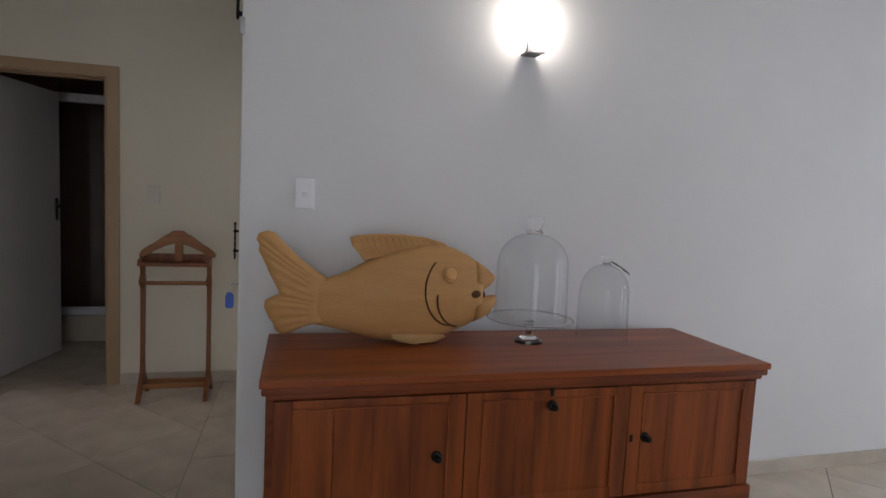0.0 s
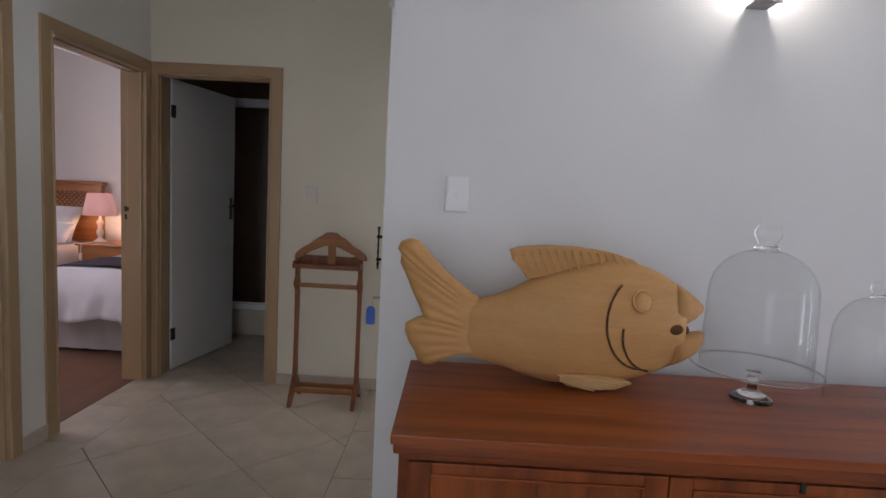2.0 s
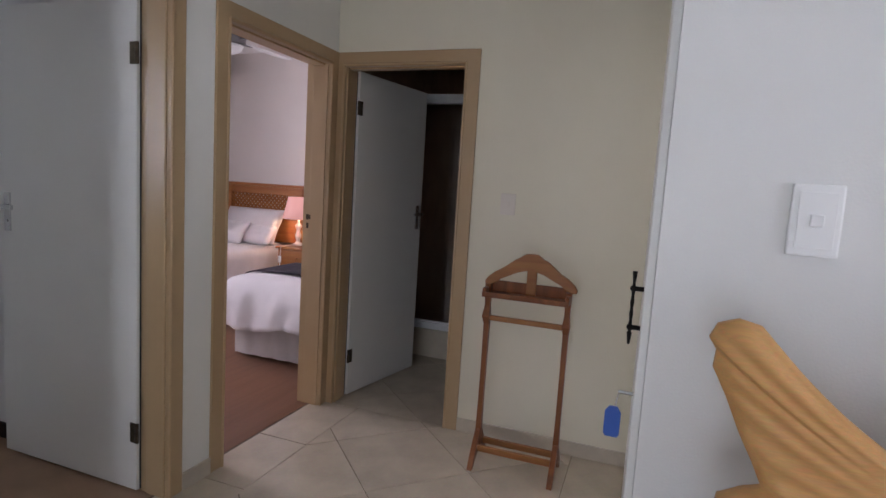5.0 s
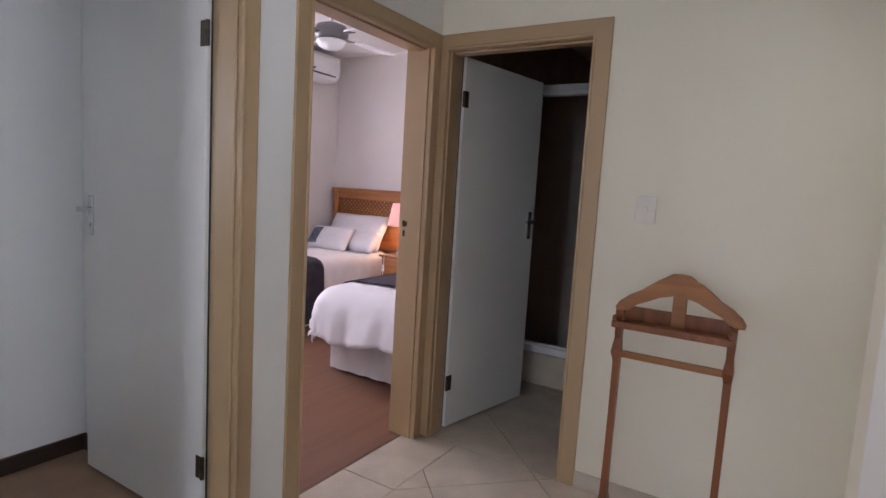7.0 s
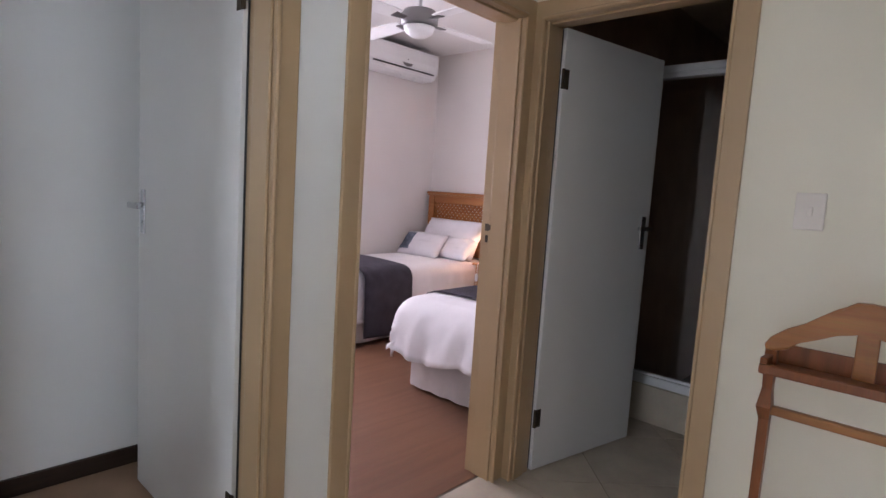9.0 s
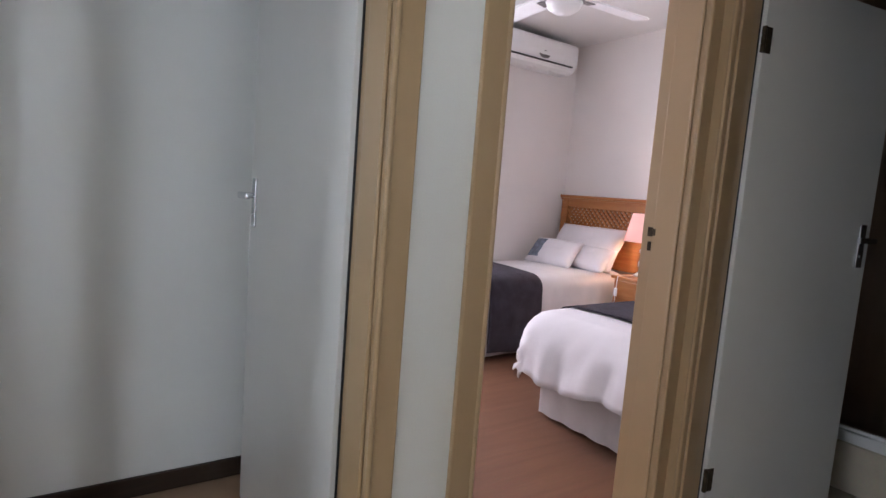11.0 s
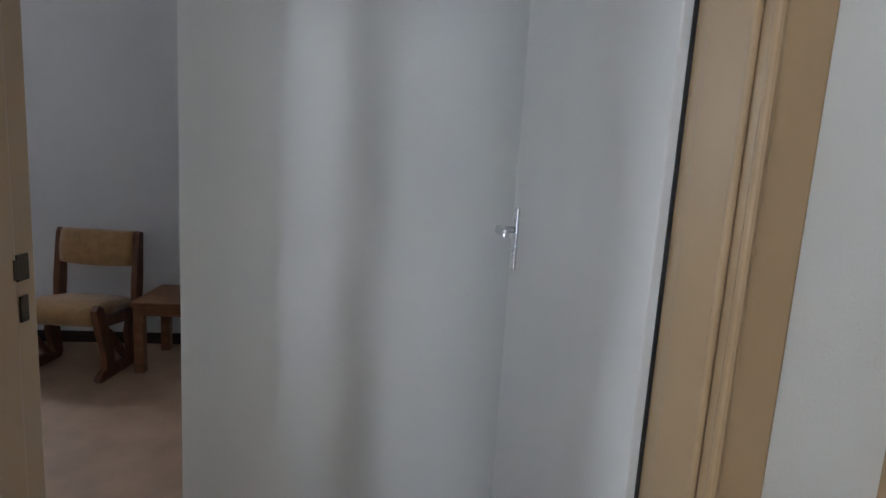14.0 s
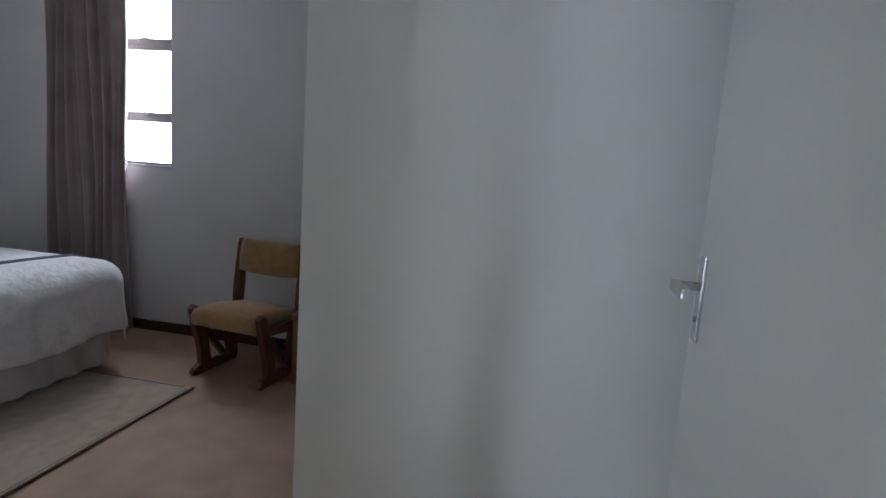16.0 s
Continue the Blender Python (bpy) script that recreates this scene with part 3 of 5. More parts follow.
def carved_fish():
    """A heavy carved fish; the outline is drawn in units of 2 mm from the tail's tip."""
    ob = base("carved_fish", (0.342, 2.10, 0.803), 0, "pale carved wooden fish resting on the sideboard", "carving")
    sx, sz = 0.00210, 0.00200

    def ring(u, top, low, half, n=28, y=0.0):
        cz, hz = (top + low) / 2, (top - low) / 2
        pts = []
        for k in range(n):
            a = 2 * math.pi * k / n
            c, s = math.cos(a), math.sin(a)
            wob = 1 + 0.02 * noise.noise((u * 0.02, c * 1.3, s * 1.3))
            pts.append((u * sx, y + 0.70 * half * math.copysign(abs(c) ** 0.85, c) * wob, (cz + hz * math.copysign(abs(s) ** 0.9, s)) * sz))
        return pts
    bm = bmesh.new()
    stations = [(78, 112, 36, 0.028), (110, 117, 31, 0.040), (130, 122, 26, 0.052), (155, 133, 19, 0.066), (185, 151, 9, 0.082), (215, 165, 3, 0.095),
                (250, 177, 1, 0.104), (285, 184, 2, 0.108), (315, 183, 9, 0.106), (340, 176, 18, 0.098), (362, 166, 27, 0.084), (378, 156, 35, 0.070), (392, 147, 43, 0.052)]
    add_loft(bm, [ring(*s) for s in stations])
    part(ob, "body", bm, LIMEWOOD, True)
    bm = bmesh.new()
    add_loft(bm, [ring(378, 155, 90, 0.068, 20), ring(394, 146, 95, 0.054, 20), ring(407, 136, 104, 0.044, 20), ring(415, 129, 114, 0.034, 20), ring(418, 125, 118, 0.02, 20)])
    part(ob, "upper_lip", bm, LIMEWOOD, True)
    bm = bmesh.new()
    add_loft(bm, [ring(378, 84, 36, 0.068, 20), ring(394, 84, 42, 0.055, 20), ring(408, 86, 51, 0.045, 20), ring(417, 88, 63, 0.035, 20), ring(421, 87, 74, 0.022, 20)])
    part(ob, "lower_jaw", bm, LIMEWOOD, True)
    bm = bmesh.new()
    add_loft(bm, [ring(388, 100, 80, 0.054, 16), ring(397, 97, 83, 0.046, 16)])
    part(ob, "mouth", bm, LIMEWOOD_DARK, True)
    # tail: a ridged fan that grows out of the body and thins towards its rim
    rim = [(30, 196), (17, 199), (5, 194), (1, 184), (6, 176), (5, 164), (14, 146), (24, 122), (33, 104), (40, 88), (30, 84), (16, 76), (15, 66), (22, 48), (30, 36), (34, 24), (44, 16), (58, 18)]
    nv, ns = 85, 12
    bm = bmesh.new()
    skins = []
    for side in (-1, 1):
        g = []
        for j in range(nv + 1):
            v = j / nv
            f = v * (len(rim) - 1)
            k = min(int(f), len(rim) - 2)
            ex, ez = (rim[k][i] + (rim[k + 1][i] - rim[k][i]) * (f - k) for i in (0, 1))
            rx, rz = 118, 117 - 84 * v
            row = []
            for i in range(ns + 1):
                q = i / ns
                bow = -7 * math.sin(math.pi * q) * (1 - 2 * v)
                edge = min(1.0, (min(v, 1 - v) * 9 + 0.06) ** 0.5) * min(1.0, ((1 - q) * 7 + 0.10) ** 0.5)
                half = (0.030 * (1 - q) + 0.024 * q) * edge * min(1.0, 0.35 + 3.0 * q)
                half += 0.0026 * math.sin(2 * math.pi * 12 * v + 1.2 * q) * min(1, max(0, q - 0.25) * 3) * edge
                row.append(bm.verts.new(((rx + (ex - rx) * q) * sx, side * half, (rz + (ez - rz) * q + bow) * sz)))
            g.append(row)
        skins.append(g)
        for j in range(nv):
            for i in range(ns):
                bm.faces.new((g[j][i], g[j][i + 1], g[j + 1][i + 1], g[j + 1][i]))
    for j in range(nv):
        bm.faces.new((skins[0][j][ns], skins[0][j + 1][ns], skins[1][j + 1][ns], skins[1][j][ns]))
    for j in (0, nv):
        for i in range(ns):
            bm.faces.new((skins[0][j][i], skins[0][j][i + 1], skins[1][j][i + 1], skins[1][j][i]))
    part(ob, "tail", bm, LIMEWOOD, True)
    # fins
    bm = bmesh.new()
    add_prism(bm, [(x * sx, z * sz) for x, z in ((152, 190), (164, 195), (200, 199), (245, 199), (285, 195), (318, 186), (330, 176), (250, 168), (178, 150), (170, 162), (162, 178))], 0.042, UPRIGHT_XZ, 0.01)
    part(ob, "dorsal_fin", bm, LIMEWOOD)
    bm = bmesh.new()
    for k in range(13):
        x = 168 + 11 * k
        add_tube(bm, (x * sx, -0.0215, (195 - 0.10 * (k - 5) ** 2) * sz), ((x + 12) * sx, -0.030, (162 + 0.9 * k) * sz), 0.0022, 0.0018, 8)
    part(ob, "fin_ridges", bm, LIMEWOOD, True)
    bm = bmesh.new()
    pect = [(222, 21), (240, 24), (275, 24), (310, 20), (324, 14), (300, 4), (262, 1), (236, 6)]
    add_prism(bm, [(x * sx, z * sz) for x, z in pect], 0.03, Matrix.Translation((0, -0.050, 0)) @ UPRIGHT_XZ, 0.008)
    part(ob, "pectoral_fin", bm, LIMEWOOD)
    bm = bmesh.new()
    for k in range(6):
        add_tube(bm, (226 * sx, -0.067, (20 - 1.2 * k) * sz), ((318 - 9 * k) * sx, -0.067, (17 - 3.0 * k) * sz), 0.0024, 0.002, 8)
    part(ob, "pectoral_ridges", bm, material("bleached_fin", (0.66, 0.44, 0.20), 0.6), True)

    def skin_y(u, z):
        best = -0.1
        for p, q in zip(stations, stations[1:]):
            if p[0] <= u <= q[0]:
                f = (u - p[0]) / (q[0] - p[0])
                top, low, half = (p[i] + (q[i] - p[i]) * f for i in (1, 2, 3))
                s = max(-1, min(1, (z - (top + low) / 2) / ((top - low) / 2)))
                s = math.copysign(abs(s) ** (1 / 0.9), s)
                best = -0.70 * half * (max(0.0, 1 - s * s) ** 0.5) ** 0.85
        return best
    bm = bmesh.new()
    for cx, cz, rx, rz, a0, a1 in ((334, 102, 53, 68, 132, 268), (352, 86, 49, 56, 172, 262)):
        pts = []
        for k in range(15):
            a = radians(a0 + (a1 - a0) * k / 14)
            u, z = cx + rx * math.cos(a), cz + rz * math.sin(a)
            u = min(u, 390)
            pts.append((u * sx, skin_y(u, z) - 0.0005, z * sz))
        for p, q in zip(pts, pts[1:]):
            add_tube(bm, p, q, 0.0034, seg=8)
    part(ob, "gill_grooves", bm, LIMEWOOD_DARK, True, "dark carved gill line")
    bm = bmesh.new()
    ey = skin_y(326, 132)
    tilt = Matrix.Translation((326 * sx, ey - 0.001, 132 * sz)) @ Matrix.Rotation(radians(90), 4, "X") @ Matrix.Rotation(radians(-14), 4, "X") @ Matrix.Rotation(radians(14), 4, "Y")
    n, m_ = 28, 8
    ringv = [[bm.verts.new(tilt @ Vector(((0.029 + 0.0035 * math.cos(2 * math.pi * j / m_)) * math.cos(2 * math.pi * k / n), (0.029 + 0.0035 * math.cos(2 * math.pi * j / m_)) * math.sin(2 * math.pi * k / n), 0.003 * math.sin(2 * math.pi * j / m_)))) for j in range(m_)] for k in range(n)]
    for k in range(n):
        for j in range(m_):
            bm.faces.new((ringv[k][j], ringv[(k + 1) % n][j], ringv[(k + 1) % n][(j + 1) % m_], ringv[k][(j + 1) % m_]))
    bmesh.ops.create_uvsphere(bm, u_segments=20, v_segments=10, radius=0.026, matrix=tilt @ Matrix.Diagonal((1, 1, 0.3, 1)))
    part(ob, "eye", bm, LIMEWOOD, True)
    bm = bmesh.new()
    bmesh.ops.create_uvsphere(bm, u_segments=16, v_segments=10, radius=0.027, matrix=Matrix.Translation((374 * sx, -0.045, 93 * sz)) @ Matrix.Diagonal((1, 0.45, 0.6, 1)))
    part(ob, "mouth_corner", bm, LIMEWOOD_DARK, True)
    return ob


carved_fish()


def shell(profile, wall_t=0.003):
    """A thin-walled turned profile: out along it, back inside it."""
    inner = [(max(0.001, r - wall_t), z - (wall_t if k == len(profile) - 1 else 0)) for k, (r, z) in enumerate(profile)]
    return profile + inner[::-1]


def cake_stand():
    ob = base("cake_stand", (1.356, 2.050, 0.803), 0, "clear glass cake stand on the sideboard", "cake stand")
    bm = bmesh.new()
    add_lathe(bm, [(0.002, 0.0), (0.054, 0.0), (0.056, 0.004), (0.050, 0.010), (0.034, 0.020), (0.018, 0.030), (0.012, 0.042), (0.010, 0.052), (0.016, 0.058), (0.017, 0.064), (0.011, 0.070), (0.018, 0.080), (0.018, 0.083), (0.002, 0.083)], seg=48)
    part(ob, "foot", bm, GLASS, True)
    bm = bmesh.new()
    add_lathe(bm, [(0.002, 0.084), (0.060, 0.085), (0.162, 0.092), (0.162, 0.0945), (0.060, 0.0875), (0.002, 0.0865)], seg=64)
    part(ob, "plate", bm, THIN_GLASS)
    bm = bmesh.new()
    add_lathe(bm, [(0.163, 0.0915), (0.1665, 0.0925), (0.1675, 0.0945), (0.1665, 0.0965), (0.163, 0.0955)], seg=64, closed=True)
    part(ob, "rim", bm, GLASS, True)
    return ob


def glass_dome(at, r, h, knob, label, chain=False):
    ob = base("glass_dome", at, 0, label, "glass dome", "glass domes on the sideboard")
    prof = [(r, 0.0), (r, 0.004)]
    for k in range(9):
        prof.append((r * (0.995 - 0.035 * k / 8), h * 0.62 * (k + 1) / 9))
    for k in range(1, 10):
        a = math.pi / 2 * k / 10
        prof.append((r * 0.96 * math.cos(a) ** 0.9, h * (0.62 + 0.38 * math.sin(a))))
    prof.append((0.012, h))
    bm = bmesh.new()
    add_lathe(bm, shell(prof, 0.0016), seg=56, closed=True)
    part(ob, "dome", bm, THIN_GLASS, True)
    bm = bmesh.new()
    add_lathe(bm, [(0.002, h - 0.001), (knob * 0.95, h), (knob * 0.98, h + knob * 0.12), (knob * 0.72, h + knob * 0.35), (knob * 0.70, h + knob * 0.6), (knob * 0.98, h + knob * 1.05), (knob, h + knob * 1.45), (knob * 0.86, h + knob * 1.85), (knob * 0.5, h + knob * 2.05), (0.002, h + knob * 2.1)], seg=28)
    part(ob, "knob", bm, GLASS, True)
    if chain:
        bm = bmesh.new()
        for k in range(18):
            u = k / 17
            for way in (-1, 1):
                p = Vector((0.014 + 0.082 * u, -0.014 + way * 0.004 * math.sin(9 * u), h + 0.012 - 0.030 * u - 0.016 * u * u + 0.003 * way * math.sin(7 * u)))
                bmesh.ops.create_icosphere(bm, subdivisions=1, radius=0.0026, matrix=Matrix.Translation(p))
        part(ob, "bead_string", bm, IRON, True, "dark string of beads on the knob")
    return ob


cake_stand()
glass_dome((1.356, 2.050, 0.898), 0.141, 0.328, 0.034, "tall clear glass dome on the cake stand")
glass_dome((1.668, 2.045, 0.803), 0.101, 0.308, 0.021, "small clear glass dome standing on the sideboard", True)


def valet_stand():
    ob = base("valet_stand", (0, 0, 0), 0, "varnished wooden valet stand against the hall wall", "valet stand")
    xl, xr, y = -0.440, -0.055, 3.865
    for x in (xl, xr):
        bm = bmesh.new()
        zs = [0.06, 0.14, 0.3, 0.5, 0.7, 0.74, 0.79, 0.85, 0.9]
        ds = [0.0, 0.0, 0.005, 0.010, 0.012, -0.006, 0.006, 0.004, 0.0]
        ws = [0.017, 0.014, 0.012, 0.012, 0.013, 0.018, 0.012, 0.014, 0.014]
        add_loft(bm, [[(x + sx_ * w, y + d + sy_ * w * 1.1, z) for sx_, sy_ in ((-1, -1), (1, -1), (1, 1), (-1, 1))] for z, d, w in zip(zs, ds, ws)])
        part(ob, "post", bm, VALET_WOOD)
        bm = bmesh.new()
        add_prism(bm, [(y - 0.13, 0.0), (y - 0.105, 0.0), (y - 0.07, 0.045), (y - 0.03, 0.068), (y + 0.03, 0.068), (y + 0.07, 0.045), (y + 0.105, 0.0), (y + 0.13, 0.0),
                       (y + 0.10, 0.06), (y + 0.05, 0.115), (y + 0.02, 0.165), (y - 0.02, 0.165), (y - 0.05, 0.115), (y - 0.10, 0.06)], 0.026, Matrix.Translation((x, 0, 0)) @ UPRIGHT_YZ, 0.004)
        part(ob, "foot", bm, VALET_WOOD)
    bm = bmesh.new()
    add_box(bm, (xl - 0.012, y - 0.082, 0.846), (xr + 0.012, y - 0.066, 0.872), 0.006)
    add_box(bm, (xl, y - 0.07, 0.85), (xr, y + 0.03, 0.862), 0.003)
    add_box(bm, (xl - 0.012, y - 0.07, 0.848), (xl + 0.006, y + 0.03, 0.888), 0.003)
    add_box(bm, (xr - 0.006, y - 0.07, 0.848), (xr + 0.012, y + 0.03, 0.888), 0.003)
    add_box(bm, (xl, y + 0.03, 0.85), (xr, y + 0.042, 0.915), 0.003)
    part(ob, "tray", bm, VALET_WOOD)
    bm = bmesh.new()
    add_box(bm, (xl + 0.012, y - 0.012, 0.72), (xr - 0.012, y + 0.014, 0.745), 0.006)
    part(ob, "trouser_rail", bm, VALET_LIGHT)
    for yy in (y - 0.05, y + 0.05):
        bm = bmesh.new()
        add_box(bm, (xl + 0.012, yy - 0.008, 0.07), (xr - 0.012, yy + 0.012, 0.10), 0.004)
        part(ob, "stretcher", bm, VALET_LIGHT)
    cx = (xl + xr) / 2 + 0.01
    bm = bmesh.new()
    upper = [(0, 1.064), (0.030, 1.062), (0.048, 1.050), (0.066, 1.028), (0.095, 1.006), (0.135, 0.986), (0.175, 0.964), (0.208, 0.936), (0.221, 0.914)]
    under = [(0.218, 0.900), (0.196, 0.898), (0.168, 0.908), (0.140, 0.934), (0.105, 0.960), (0.065, 0.980), (0.030, 0.989)]
    half = upper + under
    outline = [(-x, z) for x, z in half[:0:-1]] + half + [(0, 0.991)]
    add_prism(bm, outline, 0.034, Matrix.Translation((cx, y, 0)) @ UPRIGHT_XZ, 0.009)
    part(ob, "hanger", bm, VALET_LIGHT)
    bm = bmesh.new()
    add_box(bm, (cx - 0.024, y + 0.017, 0.86), (cx + 0.024, y + 0.031, 1.01), 0.004)
    part(ob, "neck", bm, VALET_LIGHT)
    return ob


valet_stand()

# ---- cloth ----


def drape(owner, name, mat, x0, x1, y0, y1, top, hang, r=0.06, waves=1.0, seed=0.0, step=0.035, left=True, right=True, foot=True, label="", dome=0.0, lift=0.0):
    """A cover over a flat top that hangs down at its sides (x) and foot (y0), with folds that grow towards the hem."""
    ex0, ex1 = (hang if left else 0), (hang if right else 0)
    ey0 = hang if foot else 0
    nu, nv = int((x1 - x0 + ex0 + ex1) / step), int((y1 - y0 + ey0) / step)
    bm = bmesh.new()
    grid = []
    for j in range(nv + 1):
        row = []
        for i in range(nu + 1):
            u = x0 - ex0 + (x1 - x0 + ex0 + ex1) * i / nu
            v = y0 - ey0 + (y1 - y0 + ey0) * j / nv
            cx, cy = max(x0 + r, min(x1 - r, u)) if left and right else max(x0 + (r if left else 0), min(x1 - (r if right else 0), u)), max(y0 + (r if foot else 0), v)
            dx, dy = u - cx, v - cy
            d = math.hypot(dx, dy)
            if dx and dy:
                d /= 1 + 0.15 * (2 * dx * dy / (d * d)) ** 2
            n = noise.noise((u * 2.2 + seed, v * 2.2, seed)) * 0.6 + noise.noise((u * 6 + seed, v * 6, 3 + seed)) * 0.3
            if d < 1e-6:
                bulge = dome * (1 - ((u - (x0 + x1) / 2) / ((x1 - x0) / 2)) ** 2)
                row.append(bm.verts.new((u, v, top + lift + bulge + 0.010 * waves * n)))
                continue
            wx, wy = dx / math.hypot(dx, dy), dy / math.hypot(dx, dy)
            bend = r * math.pi / 2
            if d < bend:
                a = d / r
                out, drop = r * math.sin(a), r * (1 - math.cos(a))
            else:
                out, drop = r, r + (d - bend)
            along = u * abs(wy) + v * abs(wx) + 0.25 * math.atan2(wy, wx)
            fold = drop / max(hang, 0.01)
            calm = 1 - 0.85 * (2 * wx * wy) ** 2
            out += waves * fold * calm * (0.016 * math.sin(along * 21 + seed + 3 * n) + 0.010 * math.sin(along * 43 + 2 * seed) + 0.06 + 0.03 * n)
            row.append(bm.verts.new((cx + wx * out, cy + wy * out, max(0.004, top + lift - drop + 0.004 * n + 0.018 * waves * fold * calm * math.sin(along * 9 + seed)))))
        grid.append(row)
    for j in range(nv):
        for i in range(nu):
            bm.faces.new((grid[j][i], grid[j][i + 1], grid[j + 1][i + 1], grid[j + 1][i]))
    ob = part(owner, name, bm, mat, True, label) if owner else single(name, bm, mat, True)
    thick = ob.modifiers.new("thickness", "SOLIDIFY")
    thick.thickness, thick.offset = 0.008, 1.0
    return ob


def cushion(name, at, size, tilt, rz, mat, label, group="", band=None):
    """A stuffed pillow: flat seams at its rim, full in the middle."""
    bm = bmesh.new()
    n = 22
    sheets = []
    for side in (1, -1):
        g = []
        for j in range(n + 1):
            row = []
            for i in range(n + 1):
                u, v = 2 * i / n - 1, 2 * j / n - 1
                full = (max(0.0, 1 - u ** 4) * max(0.0, 1 - v ** 4)) ** 0.55
                pinch = 1 - 0.06 * (1 - abs(u)) * abs(v) ** 3 - 0.06 * (1 - abs(v)) * abs(u) ** 3
                w = 0.012 * noise.noise((u * 3 + at[0], v * 3, side * 2.0 + at[1]))
                row.append(bm.verts.new((u * size[0] / 2 * pinch, v * size[1] / 2 * pinch, side * (full * size[2] / 2 + w * full))))
            g.append(row)
        for j in range(n):
            for i in range(n):
                bm.faces.new((g[j][i], g[j][i + 1], g[j + 1][i + 1], g[j + 1][i]))
        sheets.append(g)
    bmesh.ops.remove_doubles(bm, verts=bm.verts, dist=0.0005)
    ob = single(name, bm, mat, True)
    if band:
        ob.data.materials.append(band)
        for p in ob.data.polygons:
            if p.center.x < -size[0] * 0.20 and p.center.x > -size[0] * 0.45 and abs(p.center.y) < size[1] * 0.36:
                p.material_index = 1
    ob.matrix_world = pose(*at, tilt, 0, rz)
    return tagged(ob, label, "pillow", group)


# ---- twin bedroom ----


def headboard(owner, x0, x1, y, top):
    bm = bmesh.new()
    add_box(bm, (x0 + 0.02, y - 0.03, 0.0), (x0 + 0.10, y + 0.03, top - 0.03), 0.006)
    add_box(bm, (x1 - 0.10, y - 0.03, 0.0), (x1 - 0.02, y + 0.03, top - 0.03), 0.006)
    add_box(bm, (x0 + 0.10, y - 0.022, top - 0.115), (x1 - 0.10, y + 0.022, top - 0.03), 0.005)
    add_box(bm, (x0 + 0.10, y - 0.022, 0.62), (x1 - 0.10, y + 0.022, 0.92), 0.005)
    add_box(bm, (x0, y - 0.045, top - 0.03), (x1, y + 0.045, top), 0.01)
    add_box(bm, (x0 + 0.008, y - 0.038, top - 0.045), (x1 - 0.008, y + 0.038, top - 0.03), 0.005)
    part(owner, "headboard", bm, PINE, label="orange pine headboard with a lattice band")
    z0, z1 = 0.92, top - 0.115
    h = z1 - z0
    x = x0 + 0.10 - h
    for way in (1, -1):
        k = 0
        while x + k * 0.052 < x1 - 0.10:
            a = x + k * 0.052
            p, q = (a, z0), (a + h, z1)
            lo = max(a, x0 + 0.10)
            hi = min(a + h, x1 - 0.10)
            if hi - lo > 0.02:
                zl, zh = z0 + (lo - a), z0 + (hi - a)
                if way < 0:
                    zl, zh = z0 + z1 - zl, z0 + z1 - zh
                bm = bmesh.new()
                yy = y + 0.006 * way
                length = math.hypot(hi - lo, zh - zl)
                add_box(bm, ((lo + hi) / 2 - length / 2, yy - 0.005, (zl + zh) / 2 - 0.010), ((lo + hi) / 2 + length / 2, yy + 0.005, (zl + zh) / 2 + 0.010), 0.0, Matrix.Rotation(-math.atan2(zh - zl, hi - lo), 4, "Y"))
                part(owner, "lattice_slat", bm, PINE)
            k += 1


def single_bed(x0, x1, y0, y1, label, seed, throw_y, hang, puff=1.0, flare=0.0, lap=0.085):
    ob = base("single_bed", (0, 0, 0), 0, label, "bed", "twin beds")
    box_part(ob, "base", (x0 + 0.03, y0 + 0.05, 0.06), (x1 - 0.03, y1, 0.34), VALANCE, 0.02)
    box_part(ob, "mattress", (x0, y0 + 0.02, 0.34), (x1, y1, 0.575), LINEN, 0.05)
    bm = bmesh.new()
    n = 60
    path = [(x0 + 0.015, y1)] + [(x0 + 0.015, y0 + 0.035)] + [(x1 - 0.015, y0 + 0.035)] + [(x1 - 0.015, y1)]
    pts = []
    for p, q in zip(path, path[1:]):
        steps = 40
        for k in range(steps):
            f = k / steps
            pts.append((p[0] + (q[0] - p[0]) * f, p[1] + (q[1] - p[1]) * f))
    pts.append(path[-1])
    rows_ = []
    for z, amp in ((0.36, 0.0), (0.2, 0.004), (0.02, 0.007)):
        rows_.append([bm.verts.new((x + amp * math.sin(k * 0.9 + seed), y - amp * math.sin(k * 0.9 + 1 + seed), z)) for k, (x, y) in enumerate(pts)])
    for a, b in zip(rows_, rows_[1:]):
        for k in range(len(pts) - 1):
            bm.faces.new((a[k], a[k + 1], b[k + 1], b[k]))
    part(ob, "valance", bm, VALANCE, True)
    drape(ob, "duvet", LINEN, x0 - 0.015 - flare, x1 + 0.015, y0 + 0.01 - flare, y1 - 0.05, 0.60, hang, 0.075 + flare, puff, seed, 0.03, dome=0.02)
    th = drape(None, "bed_throw", THROW, x0 - lap, x1 + 0.085, throw_y[0], throw_y[1], 0.622, throw_y[2], 0.09, 0.35, seed + 2, 0.03, foot=False, dome=0.02)
    tagged(th, "charcoal woven throw laid across the white bed", "throw", "charcoal bed throws")
    return ob


